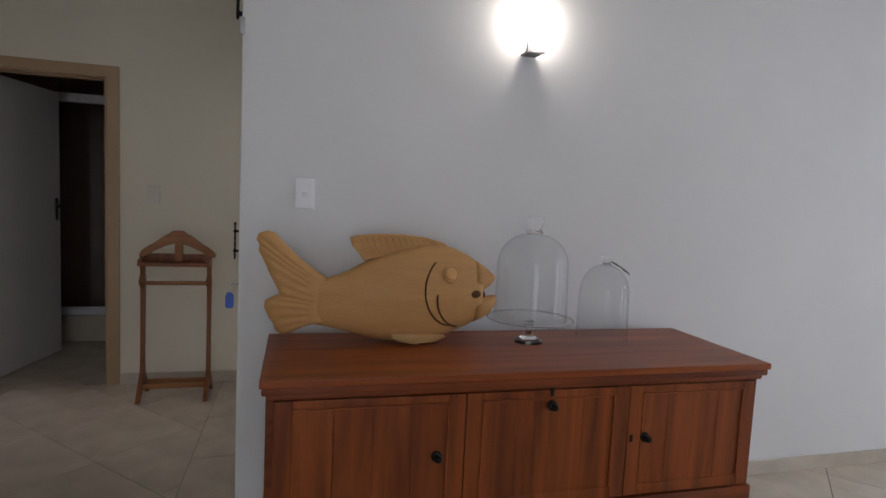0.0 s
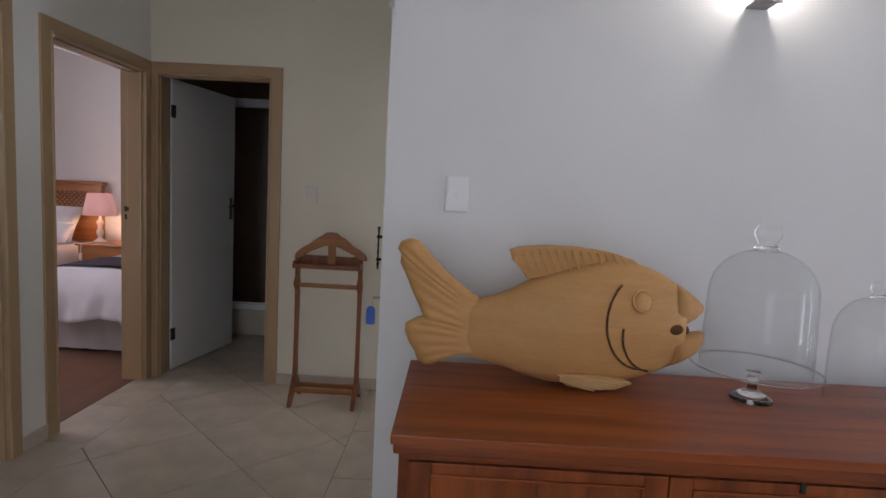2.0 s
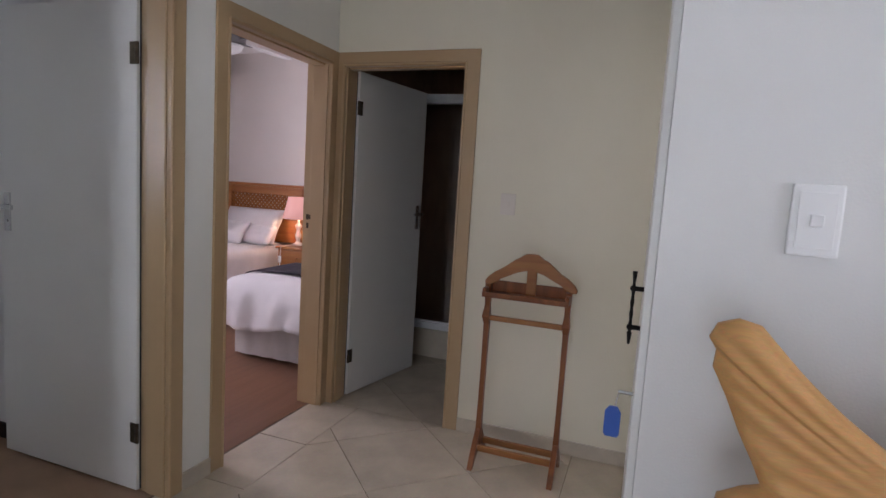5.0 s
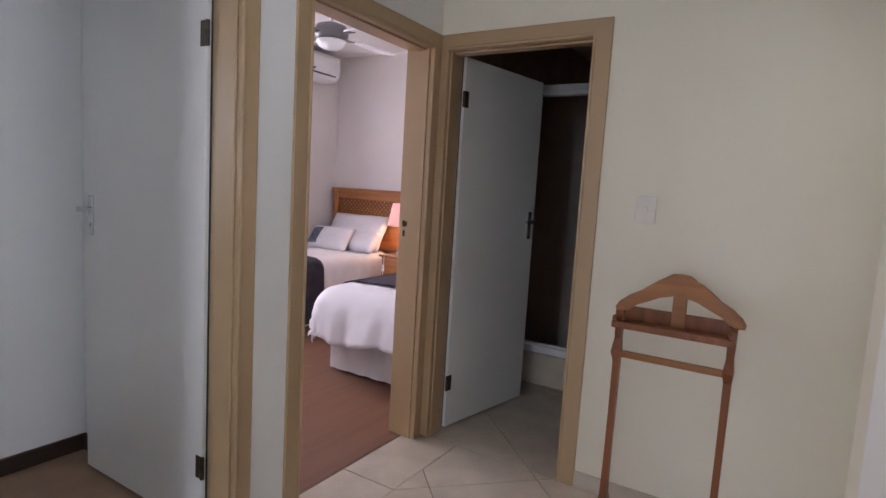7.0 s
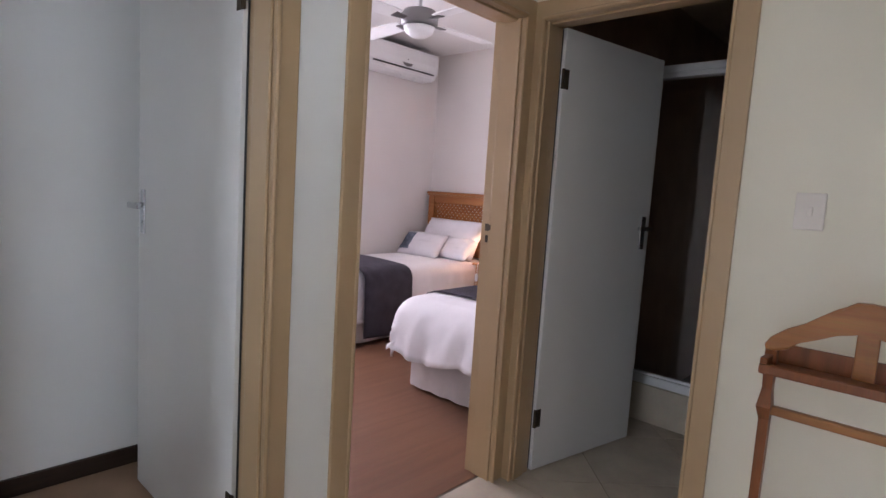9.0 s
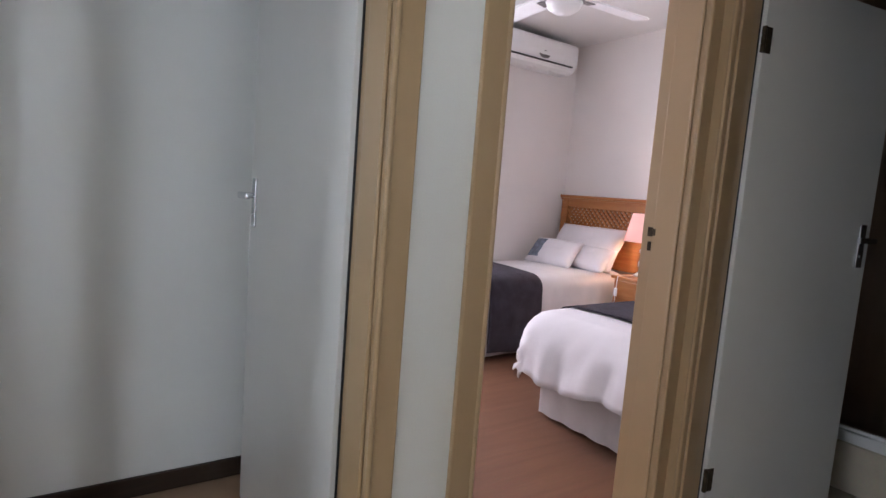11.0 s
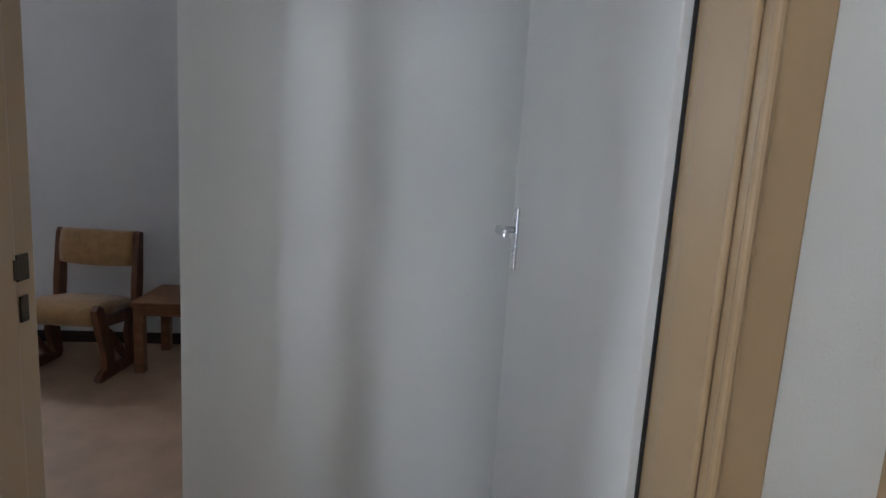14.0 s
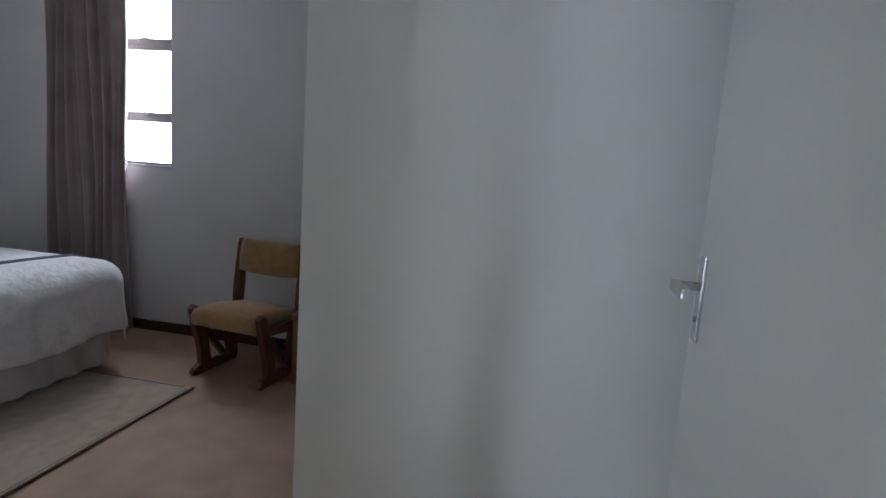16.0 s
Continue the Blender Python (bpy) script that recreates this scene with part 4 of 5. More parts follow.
far_bed = single_bed(-4.40, -3.50, 4.70, 6.46, "single bed with white linen and pine headboard", 0.0, (4.85, 5.35, 0.50), 0.36, 0.45)
headboard(far_bed, -4.40, -3.32, 6.51, 1.27)
single_bed(-2.60, -1.70, 4.55, 6.50, "single bed with white duvet hanging over its foot", 4.0, (4.70, 5.24, 0.08), 0.24, 0.9, 0.10, 0.02)
cushion("pillow", (-3.90, 6.34, 0.80), (0.78, 0.44, 0.18), 60, 0, LINEN, "white pillow propped against the pine headboard", "bed pillows")
cushion("pillow", (-3.68, 6.17, 0.725), (0.46, 0.25, 0.12), 48, -6, LINEN, "small white pillow in lamp light", "bed pillows")
cushion("pillow", (-4.02, 6.06, 0.735), (0.54, 0.29, 0.12), 50, 4, LINEN, "small white pillow with a blue-grey print", "bed pillows", PRINT)


def nightstand(at, w, d, h):
    ob = base("nightstand", at, 0, "orange pine nightstand with two drawers", "nightstand")
    box_part(ob, "top", (-w / 2 - 0.015, -d / 2 - 0.015, h - 0.022), (w / 2 + 0.015, d / 2, h), PINE, 0.006)
    box_part(ob, "body", (-w / 2, -d / 2 + 0.018, 0.05), (w / 2, d / 2, h - 0.022), PINE, 0.004)
    box_part(ob, "plinth", (-w / 2 - 0.008, -d / 2 + 0.006, 0.0), (w / 2 + 0.008, d / 2, 0.05), PINE, 0.004)
    for z0, z1 in ((h - 0.19, h - 0.035), (h - 0.37, h - 0.205), (0.06, h - 0.385)):
        box_part(ob, "drawer", (-w / 2 + 0.018, -d / 2, z0), (w / 2 - 0.018, -d / 2 + 0.018, z1), PINE, 0.006)
        bm = bmesh.new()
        zc = (z0 + z1) / 2
        add_tube(bm, (0, -d / 2, zc), (0, -d / 2 - 0.014, zc), 0.006, seg=10)
        bmesh.ops.create_uvsphere(bm, u_segments=14, v_segments=8, radius=0.014, matrix=Matrix.Translation((0, -d / 2 - 0.02, zc)))
        part(ob, "knob", bm, PINE, True)
    return ob


nightstand((-3.10, 6.30, 0), 0.50, 0.42, 0.635)


def table_lamp(at):
    ob = base("table_lamp", at, 0, "lit table lamp, white turned base, pink shade", "table lamp")
    bm = bmesh.new()
    add_lathe(bm, [(0.002, 0.0), (0.062, 0.0), (0.064, 0.012), (0.045, 0.022), (0.026, 0.035), (0.020, 0.06), (0.030, 0.085), (0.034, 0.11), (0.022, 0.14), (0.018, 0.17), (0.030, 0.195), (0.034, 0.215), (0.020, 0.235), (0.012, 0.255), (0.012, 0.30), (0.002, 0.30)], seg=24)
    part(ob, "stem", bm, LAMP_WHITE, True)
    bm = bmesh.new()
    add_lathe(bm, [(0.165, 0.285), (0.115, 0.515), (0.113, 0.515), (0.163, 0.285)], seg=40, closed=True)
    part(ob, "shade", bm, SHADE, True, "pink fabric shade glowing from within")
    bm = bmesh.new()
    add_lathe(bm, [(0.004, 0.30), (0.014, 0.305), (0.026, 0.345), (0.020, 0.375), (0.004, 0.385)], seg=16)
    part(ob, "bulb", bm, WARM_BULB, True)
    return ob


table_lamp((-3.235, 6.29, 0.637))
bm = bmesh.new()
cable = [(-3.27, 6.24, 0.641), (-3.285, 6.12, 0.641), (-3.29, 6.068, 0.636), (-3.292, 6.064, 0.55), (-3.295, 6.062, 0.42), (-3.30, 6.07, 0.2)]
for p, q in zip(cable, cable[1:]):
    add_tube(bm, p, q, 0.003, seg=6)
add_box(bm, (-3.305, 6.052, 0.47), (-3.28, 6.07, 0.54), 0.006)
tagged(single("lamp_cable", bm, PLASTIC, False), "white lamp cable with an inline switch", "cable")


def air_conditioner():
    ob = base("air_conditioner", (-4.45, 5.90, 2.40), 0, "white wall-mounted air conditioner with a dark outlet slot", "air conditioner")
    w = 0.46
    bm = bmesh.new()
    prof = [(0.0, 0.0), (0.12, 0.0), (0.17, 0.02), (0.205, 0.07), (0.215, 0.14), (0.205, 0.24), (0.185, 0.265), (0.0, 0.265)]
    place = Matrix(((1, 0, 0, 0), (0, 0, 1, 0), (0, 1, 0, 0), (0, 0, 0, 1)))
    add_prism(bm, prof, 2 * w, place, 0.012)
    part(ob, "body", bm, PLASTIC)
    bm = bmesh.new()
    add_box(bm, (0.190, -w + 0.06, 0.052), (0.211, w - 0.06, 0.064), 0.003)
    part(ob, "outlet_slot", bm, DARK_PLASTIC, label="dark outlet slot")
    bm = bmesh.new()
    add_prism(bm, [(-0.07, 0.02), (0.07, 0.02), (0.04, -0.005), (0.0, -0.014), (-0.04, -0.005)], 0.006, Matrix.Translation((0.214, 0.03, 0.085)) @ UPRIGHT_YZ, 0.001)
    add_box(bm, (0.21, 0.02, 0.135), (0.2175, 0.04, 0.141), 0.0)
    part(ob, "badge", bm, DARK_FAN)
    bm = bmesh.new()
    add_box(bm, (0.02, -w + 0.04, 0.266), (0.17, w - 0.04, 0.272), 0.002)
    part(ob, "inlet_grille", bm, DARK_FAN)
    bm = bmesh.new()
    add_box(bm, (0.209, 0.30, 0.08), (0.216, 0.32, 0.14), 0.002)
    for y in (-0.03, 0.0, 0.18):
        add_tube(bm, (0.14, y, -0.045), (0.14, y, 0.006), 0.004, seg=8)
    tagged(part(ob, "sensor", bm, PLASTIC), kind="stuff")
    return ob


air_conditioner()


def ceiling_fan(at):
    ob = base("ceiling_fan", at, 0, "white ceiling fan with four blades and a bowl light", "ceiling fan")
    bm = bmesh.new()
    add_tube(bm, (0, 0, 0.06), (0, 0, TOP - at[2]), 0.013)
    add_lathe(bm, [(0.002, TOP - at[2] - 0.06), (0.045, TOP - at[2] - 0.05), (0.06, TOP - at[2])], seg=24)
    part(ob, "rod", bm, PLASTIC, True)
    bm = bmesh.new()
    add_lathe(bm, [(0.002, -0.02), (0.09, -0.018), (0.115, 0.0), (0.118, 0.045), (0.10, 0.075), (0.04, 0.095), (0.002, 0.10)], seg=36)
    part(ob, "motor", bm, DARK_FAN, True, "grey motor housing")
    bm = bmesh.new()
    add_lathe(bm, [(0.002, -0.085), (0.05, -0.078), (0.085, -0.055), (0.10, -0.022), (0.002, -0.019)], seg=36)
    part(ob, "bowl", bm, PLASTIC, True)
    for k in range(4):
        turn = Matrix.Rotation(radians(-4 + 90 * k), 4, "Z") @ Matrix.Rotation(radians(9), 4, "X")
        bm = bmesh.new()
        add_prism(bm, [(0.17, -0.05), (0.22, -0.062), (0.58, -0.068), (0.61, -0.055), (0.615, 0.05), (0.58, 0.066), (0.22, 0.055), (0.17, 0.045)], 0.008, Matrix.Translation((0, 0, 0.02)) @ turn, 0.002)
        part(ob, "blade", bm, PLASTIC)
        bm = bmesh.new()
        add_prism(bm, [(0.10, -0.018), (0.2, -0.03), (0.2, 0.03), (0.10, 0.018)], 0.006, Matrix.Translation((0, 0, 0.012)) @ turn, 0.001)
        part(ob, "blade_iron", bm, DARK_FAN)
    return ob


ceiling_fan((-2.70, 4.60, 2.30))

# ---- main bedroom ----


def window(name, label, x, y0, y1, z0, z1, bars, face=1):
    """A metal window in a wall across x, with horizontal bars and panes."""
    ob = base(name, (0, 0, 0), 0, label, "window", kind="structure")
    bm = bmesh.new()
    for lo, hi in (((y0, z0), (y0 + 0.03, z1)), ((y1 - 0.018, z0), (y1, z1)), ((y0 + 0.03, z0), (y1 - 0.018, z0 + 0.02)), ((y0 + 0.03, z1 - 0.03), (y1 - 0.018, z1))):
        add_box(bm, (x - 0.02, lo[0], lo[1]), (x + 0.02, hi[0], hi[1]), 0.003)
    for a, b in bars:
        add_box(bm, (x - 0.022, y0 + 0.03, a), (x + 0.022, y1 - 0.018, b), 0.004)
        add_box(bm, (x + 0.022, y0 + 0.03, (a + b) / 2 - 0.004), (x + 0.030, y1 - 0.018, (a + b) / 2 + 0.006), 0.002)
    part(ob, "frame", bm, GREY_METAL)
    edges = [z0 + 0.02] + [v for ab in bars for v in ab] + [z1 - 0.03]
    for a, b in zip(edges[::2], edges[1::2]):
        bm = bmesh.new()
        add_box(bm, (x - 0.003, y0 + 0.03, a), (x + 0.003, y1 - 0.018, b))
        pane = part(ob, "pane", bm, PANE)
        pane.visible_shadow = False
    bm = bmesh.new()
    add_box(bm, (x + 0.02, y0, z0 - 0.012), (x + 0.075, y1, z0), 0.003)
    part(ob, "sill", bm, GREY_METAL)
    return ob


window("window_1", "grey metal bedroom window with horizontal bars", -4.80, -0.98, -0.09, 1.22, 2.45, [(1.525, 1.593), (2.02, 2.10)])
for z in (1.57, 2.085):
    bm = bmesh.new()
    add_box(bm, (-4.77, -0.36, z), (-4.755, -0.29, z + 0.018), 0.004)
    add_tube(bm, (-4.762, -0.325, z + 0.01), (-4.75, -0.325, z + 0.035), 0.006, seg=8)
    tagged(single("window_catch", bm, GREY_METAL), "grey metal catch on a window bar", "window catch", "window catches")
window("window_2", "metal window of the twin bedroom", -4.52, 3.35, 4.85, 1.0, 2.2, [(1.58, 1.62)])
# added door out of view, where the south fill lamp shines in
gd = base("added_south_door", (0, 0, 0), 0, "unseen glazed door added in front of the south fill lamp", "door", kind="structure")
bm = bmesh.new()
for xa, xb in ((-0.8, -0.75), (0.075, 0.125), (0.95, 1.0)):
    add_box(bm, (xa, -3.68, 0.05), (xb, -3.63, 2.25), 0.004)
for za, zb in ((0.05, 0.12), (2.18, 2.25)):
    add_box(bm, (-0.75, -3.678, za), (0.95, -3.632, zb), 0.003)
part(gd, "frame", bm, GREY_METAL)
for xa, xb in ((-0.75, 0.075), (0.125, 0.95)):
    bm = bmesh.new()
    add_box(bm, (xa, -3.658, 0.12), (xb, -3.652, 2.18))
    part(gd, "pane", bm, PANE).visible_shadow = False
window("window_3", "glazed living room doors in metal frames", 6.26, -1.2, 2.28, 0.05, 2.35, [(0.9, 0.96)])


def curtain(name, label, x, y0, y1, z0, z1, folds, depth, seed, mat=None, face=1):
    bm = bmesh.new()
    n, m_ = folds * 12, 14
    grid = []
    for j in range(m_ + 1):
        z = z1 + (z0 - z1) * j / m_
        row = []
        for i in range(n + 1):
            f = i / n
            ph = f * folds * 2 * math.pi + 0.5 * math.sin(f * 9 + seed)
            wav = math.sin(ph) + 0.3 * math.sin(2.3 * ph + seed + j * 0.10)
            y = y0 + (y1 - y0) * f + 0.02 * math.sin(j * 0.4 + seed + f * 7) + 0.05 * (j / m_) * (f - 0.3)
            row.append(bm.verts.new((x + depth * wav * (0.75 + 0.25 * j / m_), y, z)))
        grid.append(row)
    for j in range(m_):
        for i in range(n):
            bm.faces.new((grid[j][i], grid[j][i + 1], grid[j + 1][i + 1], grid[j + 1][i]))
    ob = single(name, bm, mat or CURTAIN, True)
    ob.modifiers.new("thickness", "SOLIDIFY").thickness = 0.004
    return tagged(ob, label, "curtain")


curtain("curtain", "mauve-brown curtain drawn over part of the window", -4.62, -1.00, -0.375, 0.03, 2.55, 7, 0.034, 0.4)
# the next two are unseen, added to cut the window light into bands
curtain("curtain", "unseen mauve-brown curtain added to band the window light", 6.12, -0.30, 1.20, 0.03, 2.45, 16, 0.030, 1.4)
curtain("curtain", "unseen mauve-brown curtain added to band the window light", 6.12, 1.50, 2.12, 0.03, 2.45, 7, 0.030, 2.4)
bm = bmesh.new()
add_tube(bm, (-4.62, -1.4, 2.58), (-4.62, 0.35, 2.58), 0.012)
for y in (-1.4, 0.35):
    bmesh.ops.create_icosphere(bm, subdivisions=2, radius=0.022, matrix=Matrix.Translation((-4.62, y, 2.58)))
    add_box(bm, (-4.73, y - 0.01 + (0.05 if y < 0 else -0.05), 2.565), (-4.61, y + 0.01 + (0.05 if y < 0 else -0.05), 2.58), 0.003)
tagged(single("curtain_rod", bm, DARK_SKIRT, True), "dark curtain rod above the bedroom window", "curtain rod")


def double_bed():
    ob = base("double_bed", (0, 0, 0), 0, "double bed with a white embossed quilt and valance", "bed")
    x0, x1, y0, y1 = -4.06, -2.54, -1.95, 0.01
    box_part(ob, "base", (x0 + 0.03, y0, 0.05), (x1 - 0.03, y1 - 0.03, 0.36), VALANCE, 0.02)
    box_part(ob, "mattress", (x0 + 0.01, y0, 0.36), (x1 - 0.01, y1 - 0.02, 0.60), LINEN, 0.06)
    bm = bmesh.new()
    pts = [(x0 + 0.01 + (x1 - x0 - 0.02) * k / 70, y1) for k in range(71)]
    pts = [(x0 + 0.01, y0 + (y1 - y0) * k / 60) for k in range(60)] + pts
    rows_ = [[bm.verts.new((x - (amp * math.sin(k * 0.8) if k < 60 else 0), y + (amp * math.sin(k * 0.8) if k >= 60 else 0), z)) for k, (x, y) in enumerate(pts)] for z, amp in ((0.42, 0.0), (0.2, 0.008), (0.03, 0.014))]
    for a, b in zip(rows_, rows_[1:]):
        for k in range(len(pts) - 1):
            bm.faces.new((a[k], a[k + 1], b[k + 1], b[k]))
    part(ob, "valance", bm, VALANCE, True)
    q = drape(ob, "quilt", QUILT, -x1 - 0.06, -x0 + 0.06, -y1 - 0.10, -y0, 0.66, 0.34, 0.13, 0.6, 2.0, 0.035, dome=0.03)
    q.data.transform(Matrix.Rotation(math.pi, 4, "Z"))
    piping = material("grey_piping", (0.16, 0.15, 0.17), 0.8)
    for y in (-0.16, -0.195):
        bm = bmesh.new()
        sec = []
        for k in range(31):
            x = x0 + 0.05 + 1.42 * k / 30
            z = 0.672 + 0.03 * (1 - ((x - (x0 + x1) / 2) / 0.78) ** 2)
            sec.append([(x, y + 0.005 * math.cos(a), z + 0.005 * math.sin(a)) for a in (0, 1.05, 2.1, 3.14, 4.19, 5.24)])
        add_loft(bm, sec)
        part(ob, "piping", bm, piping, True, "dark grey piping line")
    return ob


double_bed()
nightstand((-4.45, -1.86, 0), 0.42, 0.40, 0.56)


def rug():
    ob = base("rug", (0, 0, 0), 0, "beige woven rug with a dark border line", "rug")
    box_part(ob, "pile", (-3.92, -1.6, 0.0), (-1.95, 0.69, 0.010), RUG, 0.004)
    bm = bmesh.new()
    add_box(bm, (-3.90, 0.668, 0.0102), (-1.97, 0.672, 0.0115), 0.001)
    add_box(bm, (-3.905, -1.58, 0.0102), (-3.897, 0.65, 0.0125), 0.001)
    add_box(bm, (-3.923, 0.682, 0.001), (-1.947, 0.693, 0.011), 0.002)
    part(ob, "border", bm, RUG_EDGE)
    return ob


rug()


def easy_chair():
    """A low armless chair on two sled sides, facing +x in its own frame, with its front at x = 0.5."""
    ob = base("easy_chair", (-4.525, 0.85, 0), -6, "low wooden chair with ochre upholstered seat and back", "chair")
    for y in (-0.235, 0.235):
        bm = bmesh.new()
        # foot runner, front and back legs, seat rail and back upright in one side frame
        for outline in ([(0.10, 0.0), (0.47, 0.0), (0.49, 0.02), (0.47, 0.045), (0.40, 0.075), (0.16, 0.055), (0.08, 0.035)],
                        [(0.33, 0.06), (0.42, 0.06), (0.42, 0.16), (0.47, 0.30), (0.50, 0.42), (0.47, 0.445), (0.43, 0.42), (0.37, 0.25)],
                        [(0.08, 0.03), (0.16, 0.05), (0.20, 0.20), (0.16, 0.33), (0.09, 0.33), (0.11, 0.2)],
                        [(0.03, 0.27), (0.45, 0.31), (0.45, 0.36), (0.04, 0.345)],
                        [(0.04, 0.28), (0.115, 0.28), (0.095, 0.50), (0.055, 0.78), (0.035, 0.80), (0.005, 0.79), (0.02, 0.5)],
                        [(0.17, 0.05), (0.22, 0.06), (0.40, 0.26), (0.36, 0.28)]):
            add_prism(bm, outline, 0.036, Matrix.Translation((0, y, 0)) @ UPRIGHT_XZ, 0.006)
        part(ob, "side_frame", bm, CHAIR_WOOD)
    bm = bmesh.new()
    sec = []
    for k in range(13):
        f = k / 12
        y = -0.215 + 0.43 * f
        puff = 0.018 * (1 - (2 * f - 1) ** 4)
        sec.append([(0.06, y, 0.335), (0.485, y, 0.325), (0.51, y, 0.345), (0.512, y, 0.395 + puff * 0.5), (0.485, y, 0.425 + puff), (0.30, y, 0.42 + puff * 1.4), (0.09, y, 0.39 + puff), (0.06, y, 0.37)])
    add_loft(bm, sec)
    seat = part(ob, "seat", bm, OCHRE, True)
    bm = bmesh.new()
    sec = []
    for k in range(13):
        f = k / 12
        y = -0.215 + 0.43 * f
        puff = 0.014 * (1 - (2 * f - 1) ** 4)
        sag = 0.012 * (1 - (2 * f - 1) ** 2)
        sec.append([(0.045, y, 0.585 - sag), (0.085 + puff, y, 0.60 - sag), (0.085 + puff, y, 0.70), (0.062 + puff, y, 0.79), (0.03, y, 0.80), (0.012, y, 0.78), (0.02, y, 0.68)])
    add_loft(bm, sec)
    part(ob, "backrest", bm, OCHRE, True)
    return ob


easy_chair()


def low_table():
    ob = base("side_table", (-4.41, 1.385, 0), 0, "low brown wooden side table beside the chair", "side table")
    bm = bmesh.new()
    add_box(bm, (-0.24, -0.24, 0.40), (0.24, 0.24, 0.43), 0.006)
    part(ob, "top", bm, TABLE_WOOD)
    bm = bmesh.new()
    for lo, hi in (((-0.2, -0.215), (0.2, -0.195)), ((-0.2, 0.195), (0.2, 0.215)), ((-0.215, -0.2), (-0.195, 0.2)), ((0.195, -0.2), (0.215, 0.2))):
        add_box(bm, (*lo, 0.345), (*hi, 0.40), 0.003)
    part(ob, "apron", bm, TABLE_WOOD)
    for x in (-0.2, 0.2):
        for y in (-0.2, 0.2):
            box_part(ob, "leg", (x - 0.028, y - 0.028, 0), (x + 0.028, y + 0.028, 0.40), TABLE_WOOD, 0.006)
    return ob


low_table()
bm = bmesh.new()
add_box(bm, (-0.045, -0.03, 0.0), (0.045, 0.03, 0.006), 0.001)
tagged(single("card", bm, PLASTIC, at=(-4.27, 1.45, 0.431), rz=30), "small white card lying on the side table", "card")

# ---- bathroom ----
slab("shower_kerb", (-1.47, 5.30, 0.0), (0.38, 5.42, 0.225), TILE_SKIRT, "cream tiled shower kerb", "shower kerb")
bm = bmesh.new()
for k in range(5):
    x = -1.47 + 0.45 * k
    add_box(bm, (x + 0.002, 5.292, 0.004), (min(x + 0.448, 0.378), 5.30, 0.222), 0.002)
tagged(single("kerb_tiles", bm, TILE), "cream ceramic tiles on the shower kerb", "tile", kind="structure")


def shower_screen():
    ob = base("shower_screen", (0, 0, 0), 0, "white framed shower screen with smoked glass", "shower screen")
    bm = bmesh.new()
    add_box(bm, (-1.47, 5.30, 0.226), (0.38, 5.37, 0.275), 0.004)
    add_box(bm, (-1.47, 5.325, 0.275), (0.38, 5.345, 0.290), 0.002)
    add_box(bm, (-1.47, 5.30, 1.985), (0.38, 5.37, 2.055), 0.004)
    add_box(bm, (-1.47, 5.29, 2.01), (0.38, 5.30, 2.03), 0.002)
    add_box(bm, (-1.47, 5.31, 0.29), (-1.44, 5.36, 1.985), 0.003)
    part(ob, "frame", bm, PLASTIC)
    for a, b, y in ((-1.44, -0.55, 5.325), (-0.6, 0.38, 5.35)):
        bm = bmesh.new()
        add_box(bm, (a, y - 0.003, 0.29), (b, y + 0.003, 1.985))
        part(ob, "pane", bm, SMOKED).visible_shadow = False
    return ob


shower_screen()
bm = bmesh.new()
add_tube(bm, (-1.35, 6.54, 1.2), (-1.35, 6.54, 2.0), 0.010)
add_tube(bm, (-1.35, 6.54, 2.0), (-1.25, 6.30, 2.06), 0.010)
add_tube(bm, (-1.25, 6.30, 2.06), (-1.23, 6.27, 2.02), 0.02, 0.06)
add_box(bm, (-1.42, 6.48, 1.60), (-1.25, 6.58, 1.612), 0.003)
for x in (-1.40, -1.28):
    add_tube(bm, (x, 6.58, 1.15), (x, 6.51, 1.15), 0.018)
tagged(single("shower_fittings", bm, CHROME, True), "chrome shower head, rail and taps on the tiles", "shower")
bm = bmesh.new()
add_lathe(bm, [(0.002, 0.0), (0.024, 0.0), (0.026, 0.01), (0.026, 0.10), (0.012, 0.12), (0.012, 0.135), (0.002, 0.135)], (-1.33, 6.53, 1.613), 18)
tagged(single("shampoo_bottle", bm, PLASTIC, True), "white bottle on the shower shelf", "bottle")

# ---- floor tiles ----
SIDE = 0.513
ORIGIN = (-0.795, 3.35)


def clip(poly, axis, value, keep_more):
    out = []
    for p, q in zip(poly, poly[1:] + poly[:1]):
        a, b = p[axis] - value, q[axis] - value
        ka, kb = (a >= 0) == keep_more or a == 0, (b >= 0) == keep_more or b == 0
        if ka:
            out.append(p)
        if ka != kb:
            f = a / (a - b)
            out.append((p[0] + (q[0] - p[0]) * f, p[1] + (q[1] - p[1]) * f))
    return out


def area(poly):
    return abs(sum(p[0] * q[1] - q[0] * p[1] for p, q in zip(poly, poly[1:] + poly[:1]))) / 2


floor_base = slab("floor", (-1.575, -3.6, -0.06), (6.2, 6.58, -0.0035), GROUT, "cream ceramic floor tiles with dark grout", "floor")


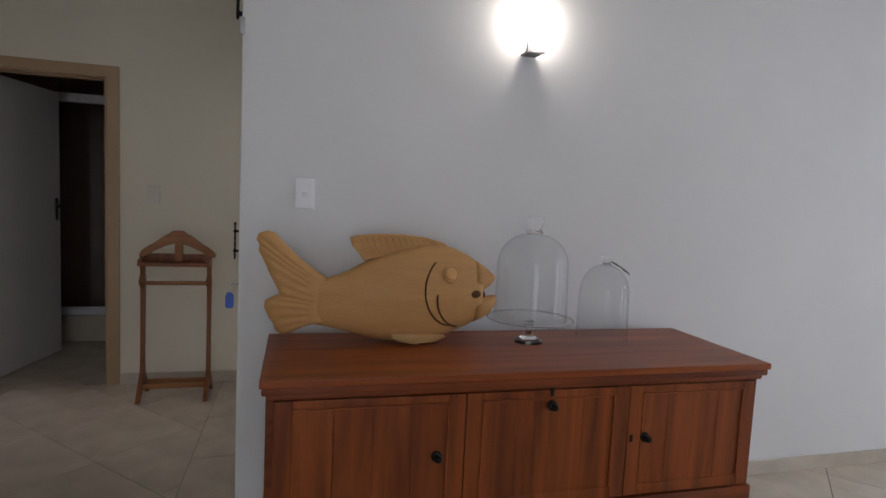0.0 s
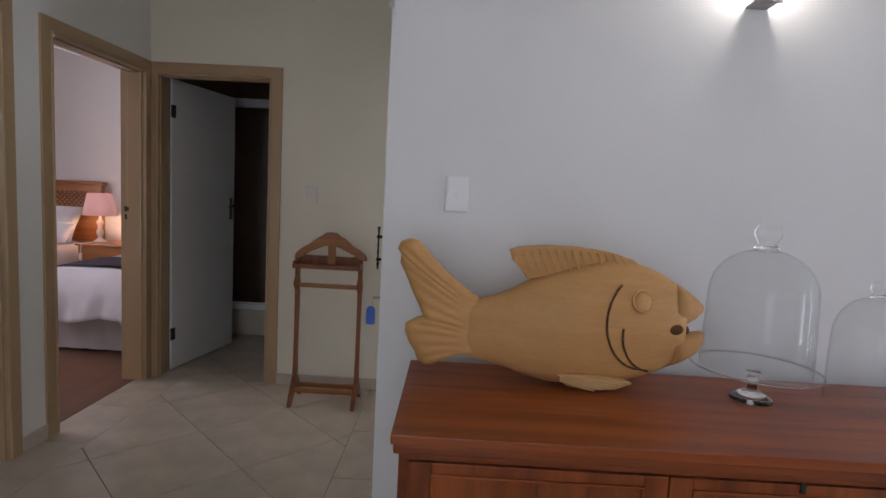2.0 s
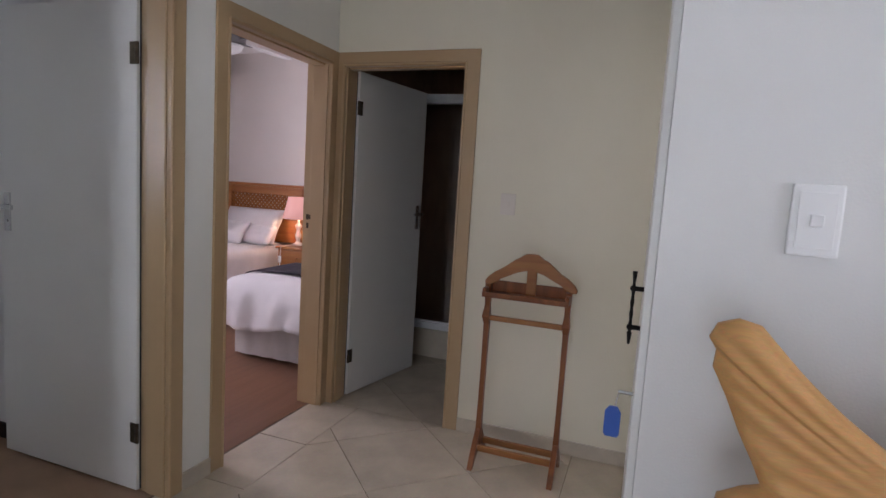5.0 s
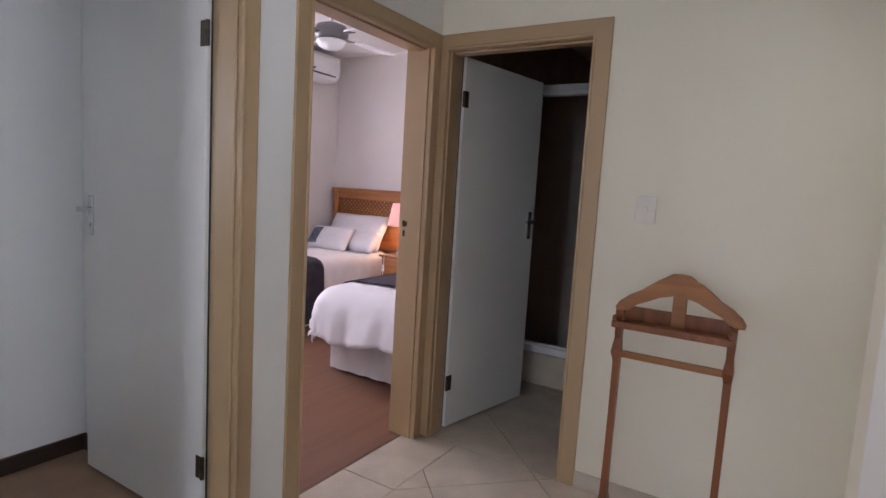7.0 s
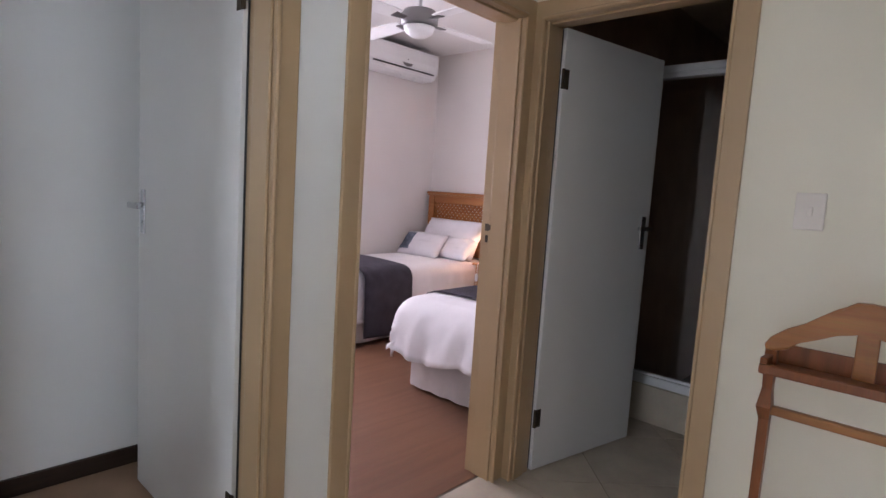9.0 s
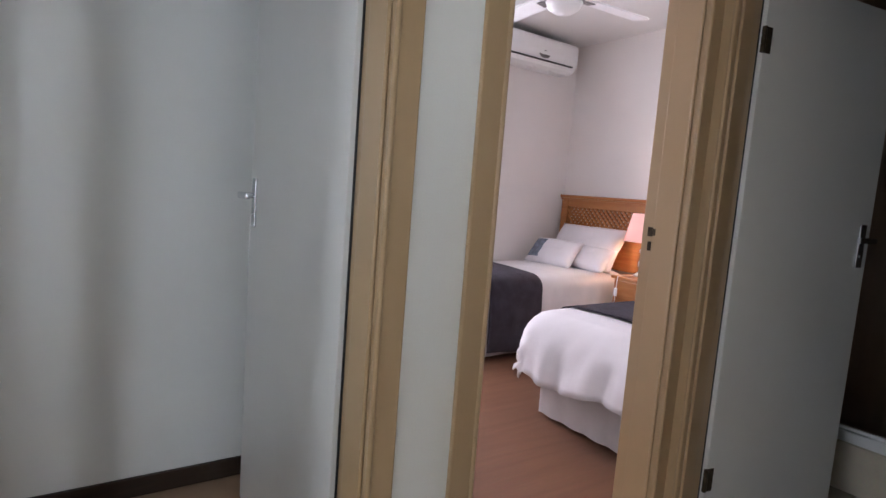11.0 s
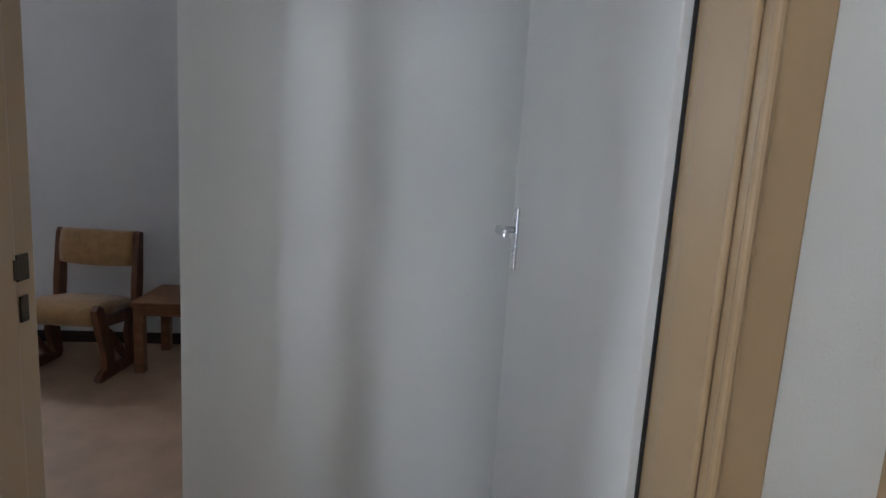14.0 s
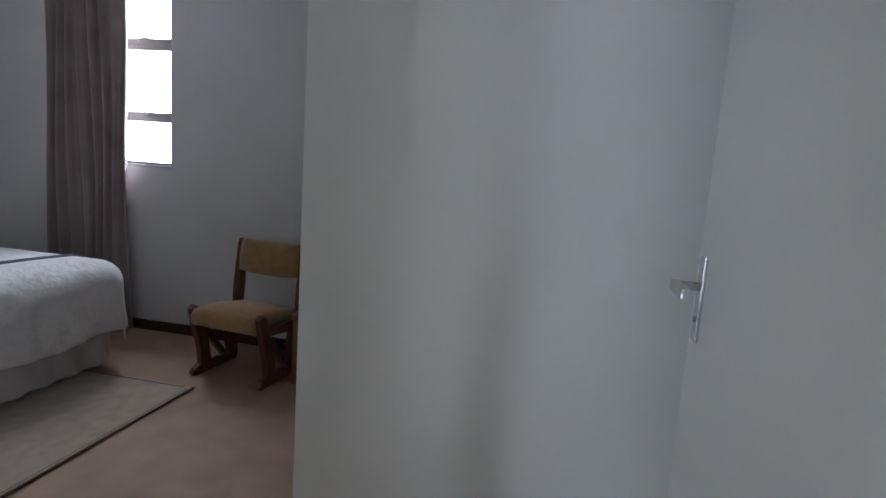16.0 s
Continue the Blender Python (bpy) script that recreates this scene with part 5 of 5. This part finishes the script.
def tile_piece(poly):
    c = (sum(p[0] for p in poly) / len(poly), sum(p[1] for p in poly) / len(poly))
    small = []
    for p in poly:
        d = math.hypot(p[0] - c[0], p[1] - c[1])
        f = max(0.5, (d - 0.0035) / d) if d > 0 else 1
        small.append((c[0] + (p[0] - c[0]) * f, c[1] + (p[1] - c[1]) * f))
    bm = bmesh.new()
    tilt = random.uniform(-0.0003, 0.0003)
    top = [bm.verts.new((x - c[0], y - c[1], tilt)) for x, y in small]
    low = [bm.verts.new(((x - c[0]) * 1.004, (y - c[1]) * 1.004, -0.006)) for x, y in small]
    bm.faces.new(top)
    for k in range(len(top)):
        bm.faces.new((top[k], low[k], low[(k + 1) % len(top)], top[(k + 1) % len(top)]))
    ob = new("tile", mesh_of(bm, "tile"))
    ob.data.materials.append(TILE)
    ob.location = (c[0], c[1], 0.0)
    ob.parent = floor_base


def diagonal_field(x0, x1, y0, y1):
    h = SIDE / math.sqrt(2)
    for i in range(-24, 25):
        for j in range(-24, 25):
            cx, cy = ORIGIN[0] + (i + j) * h, ORIGIN[1] + (j - i) * h + h
            poly = [(cx, cy - h), (cx + h, cy), (cx, cy + h), (cx - h, cy)]
            for axis, v, more in ((0, x0, True), (0, x1, False), (1, y0, True), (1, y1, False)):
                if poly:
                    poly = clip(poly, axis, v, more)
            clean = []
            for p in poly:
                if not clean or math.hypot(p[0] - clean[-1][0], p[1] - clean[-1][1]) > 1e-4:
                    clean.append(p)
            if len(clean) > 1 and math.hypot(clean[0][0] - clean[-1][0], clean[0][1] - clean[-1][1]) < 1e-4:
                clean.pop()
            if len(clean) >= 3 and area(clean) > 0.002:
                tile_piece(clean)


diagonal_field(-1.27, 0.0, 2.39, 4.135)
diagonal_field(-1.5, 6.2, -2.6, 2.39)
diagonal_field(-1.47, 0.38, 4.135, 5.3)
for a, b in zip((2.39, 3.135, 3.60), (3.135, 3.60, 4.135)):
    tile_piece([(-1.56, a), (-1.27, a), (-1.27, b), (-1.56, b)])
for a, b in zip((2.39, 2.96, 3.47), (2.96, 3.47, 4.135)):
    tile_piece([(0.0, a), (0.345, a), (0.345, b), (0.0, b)])
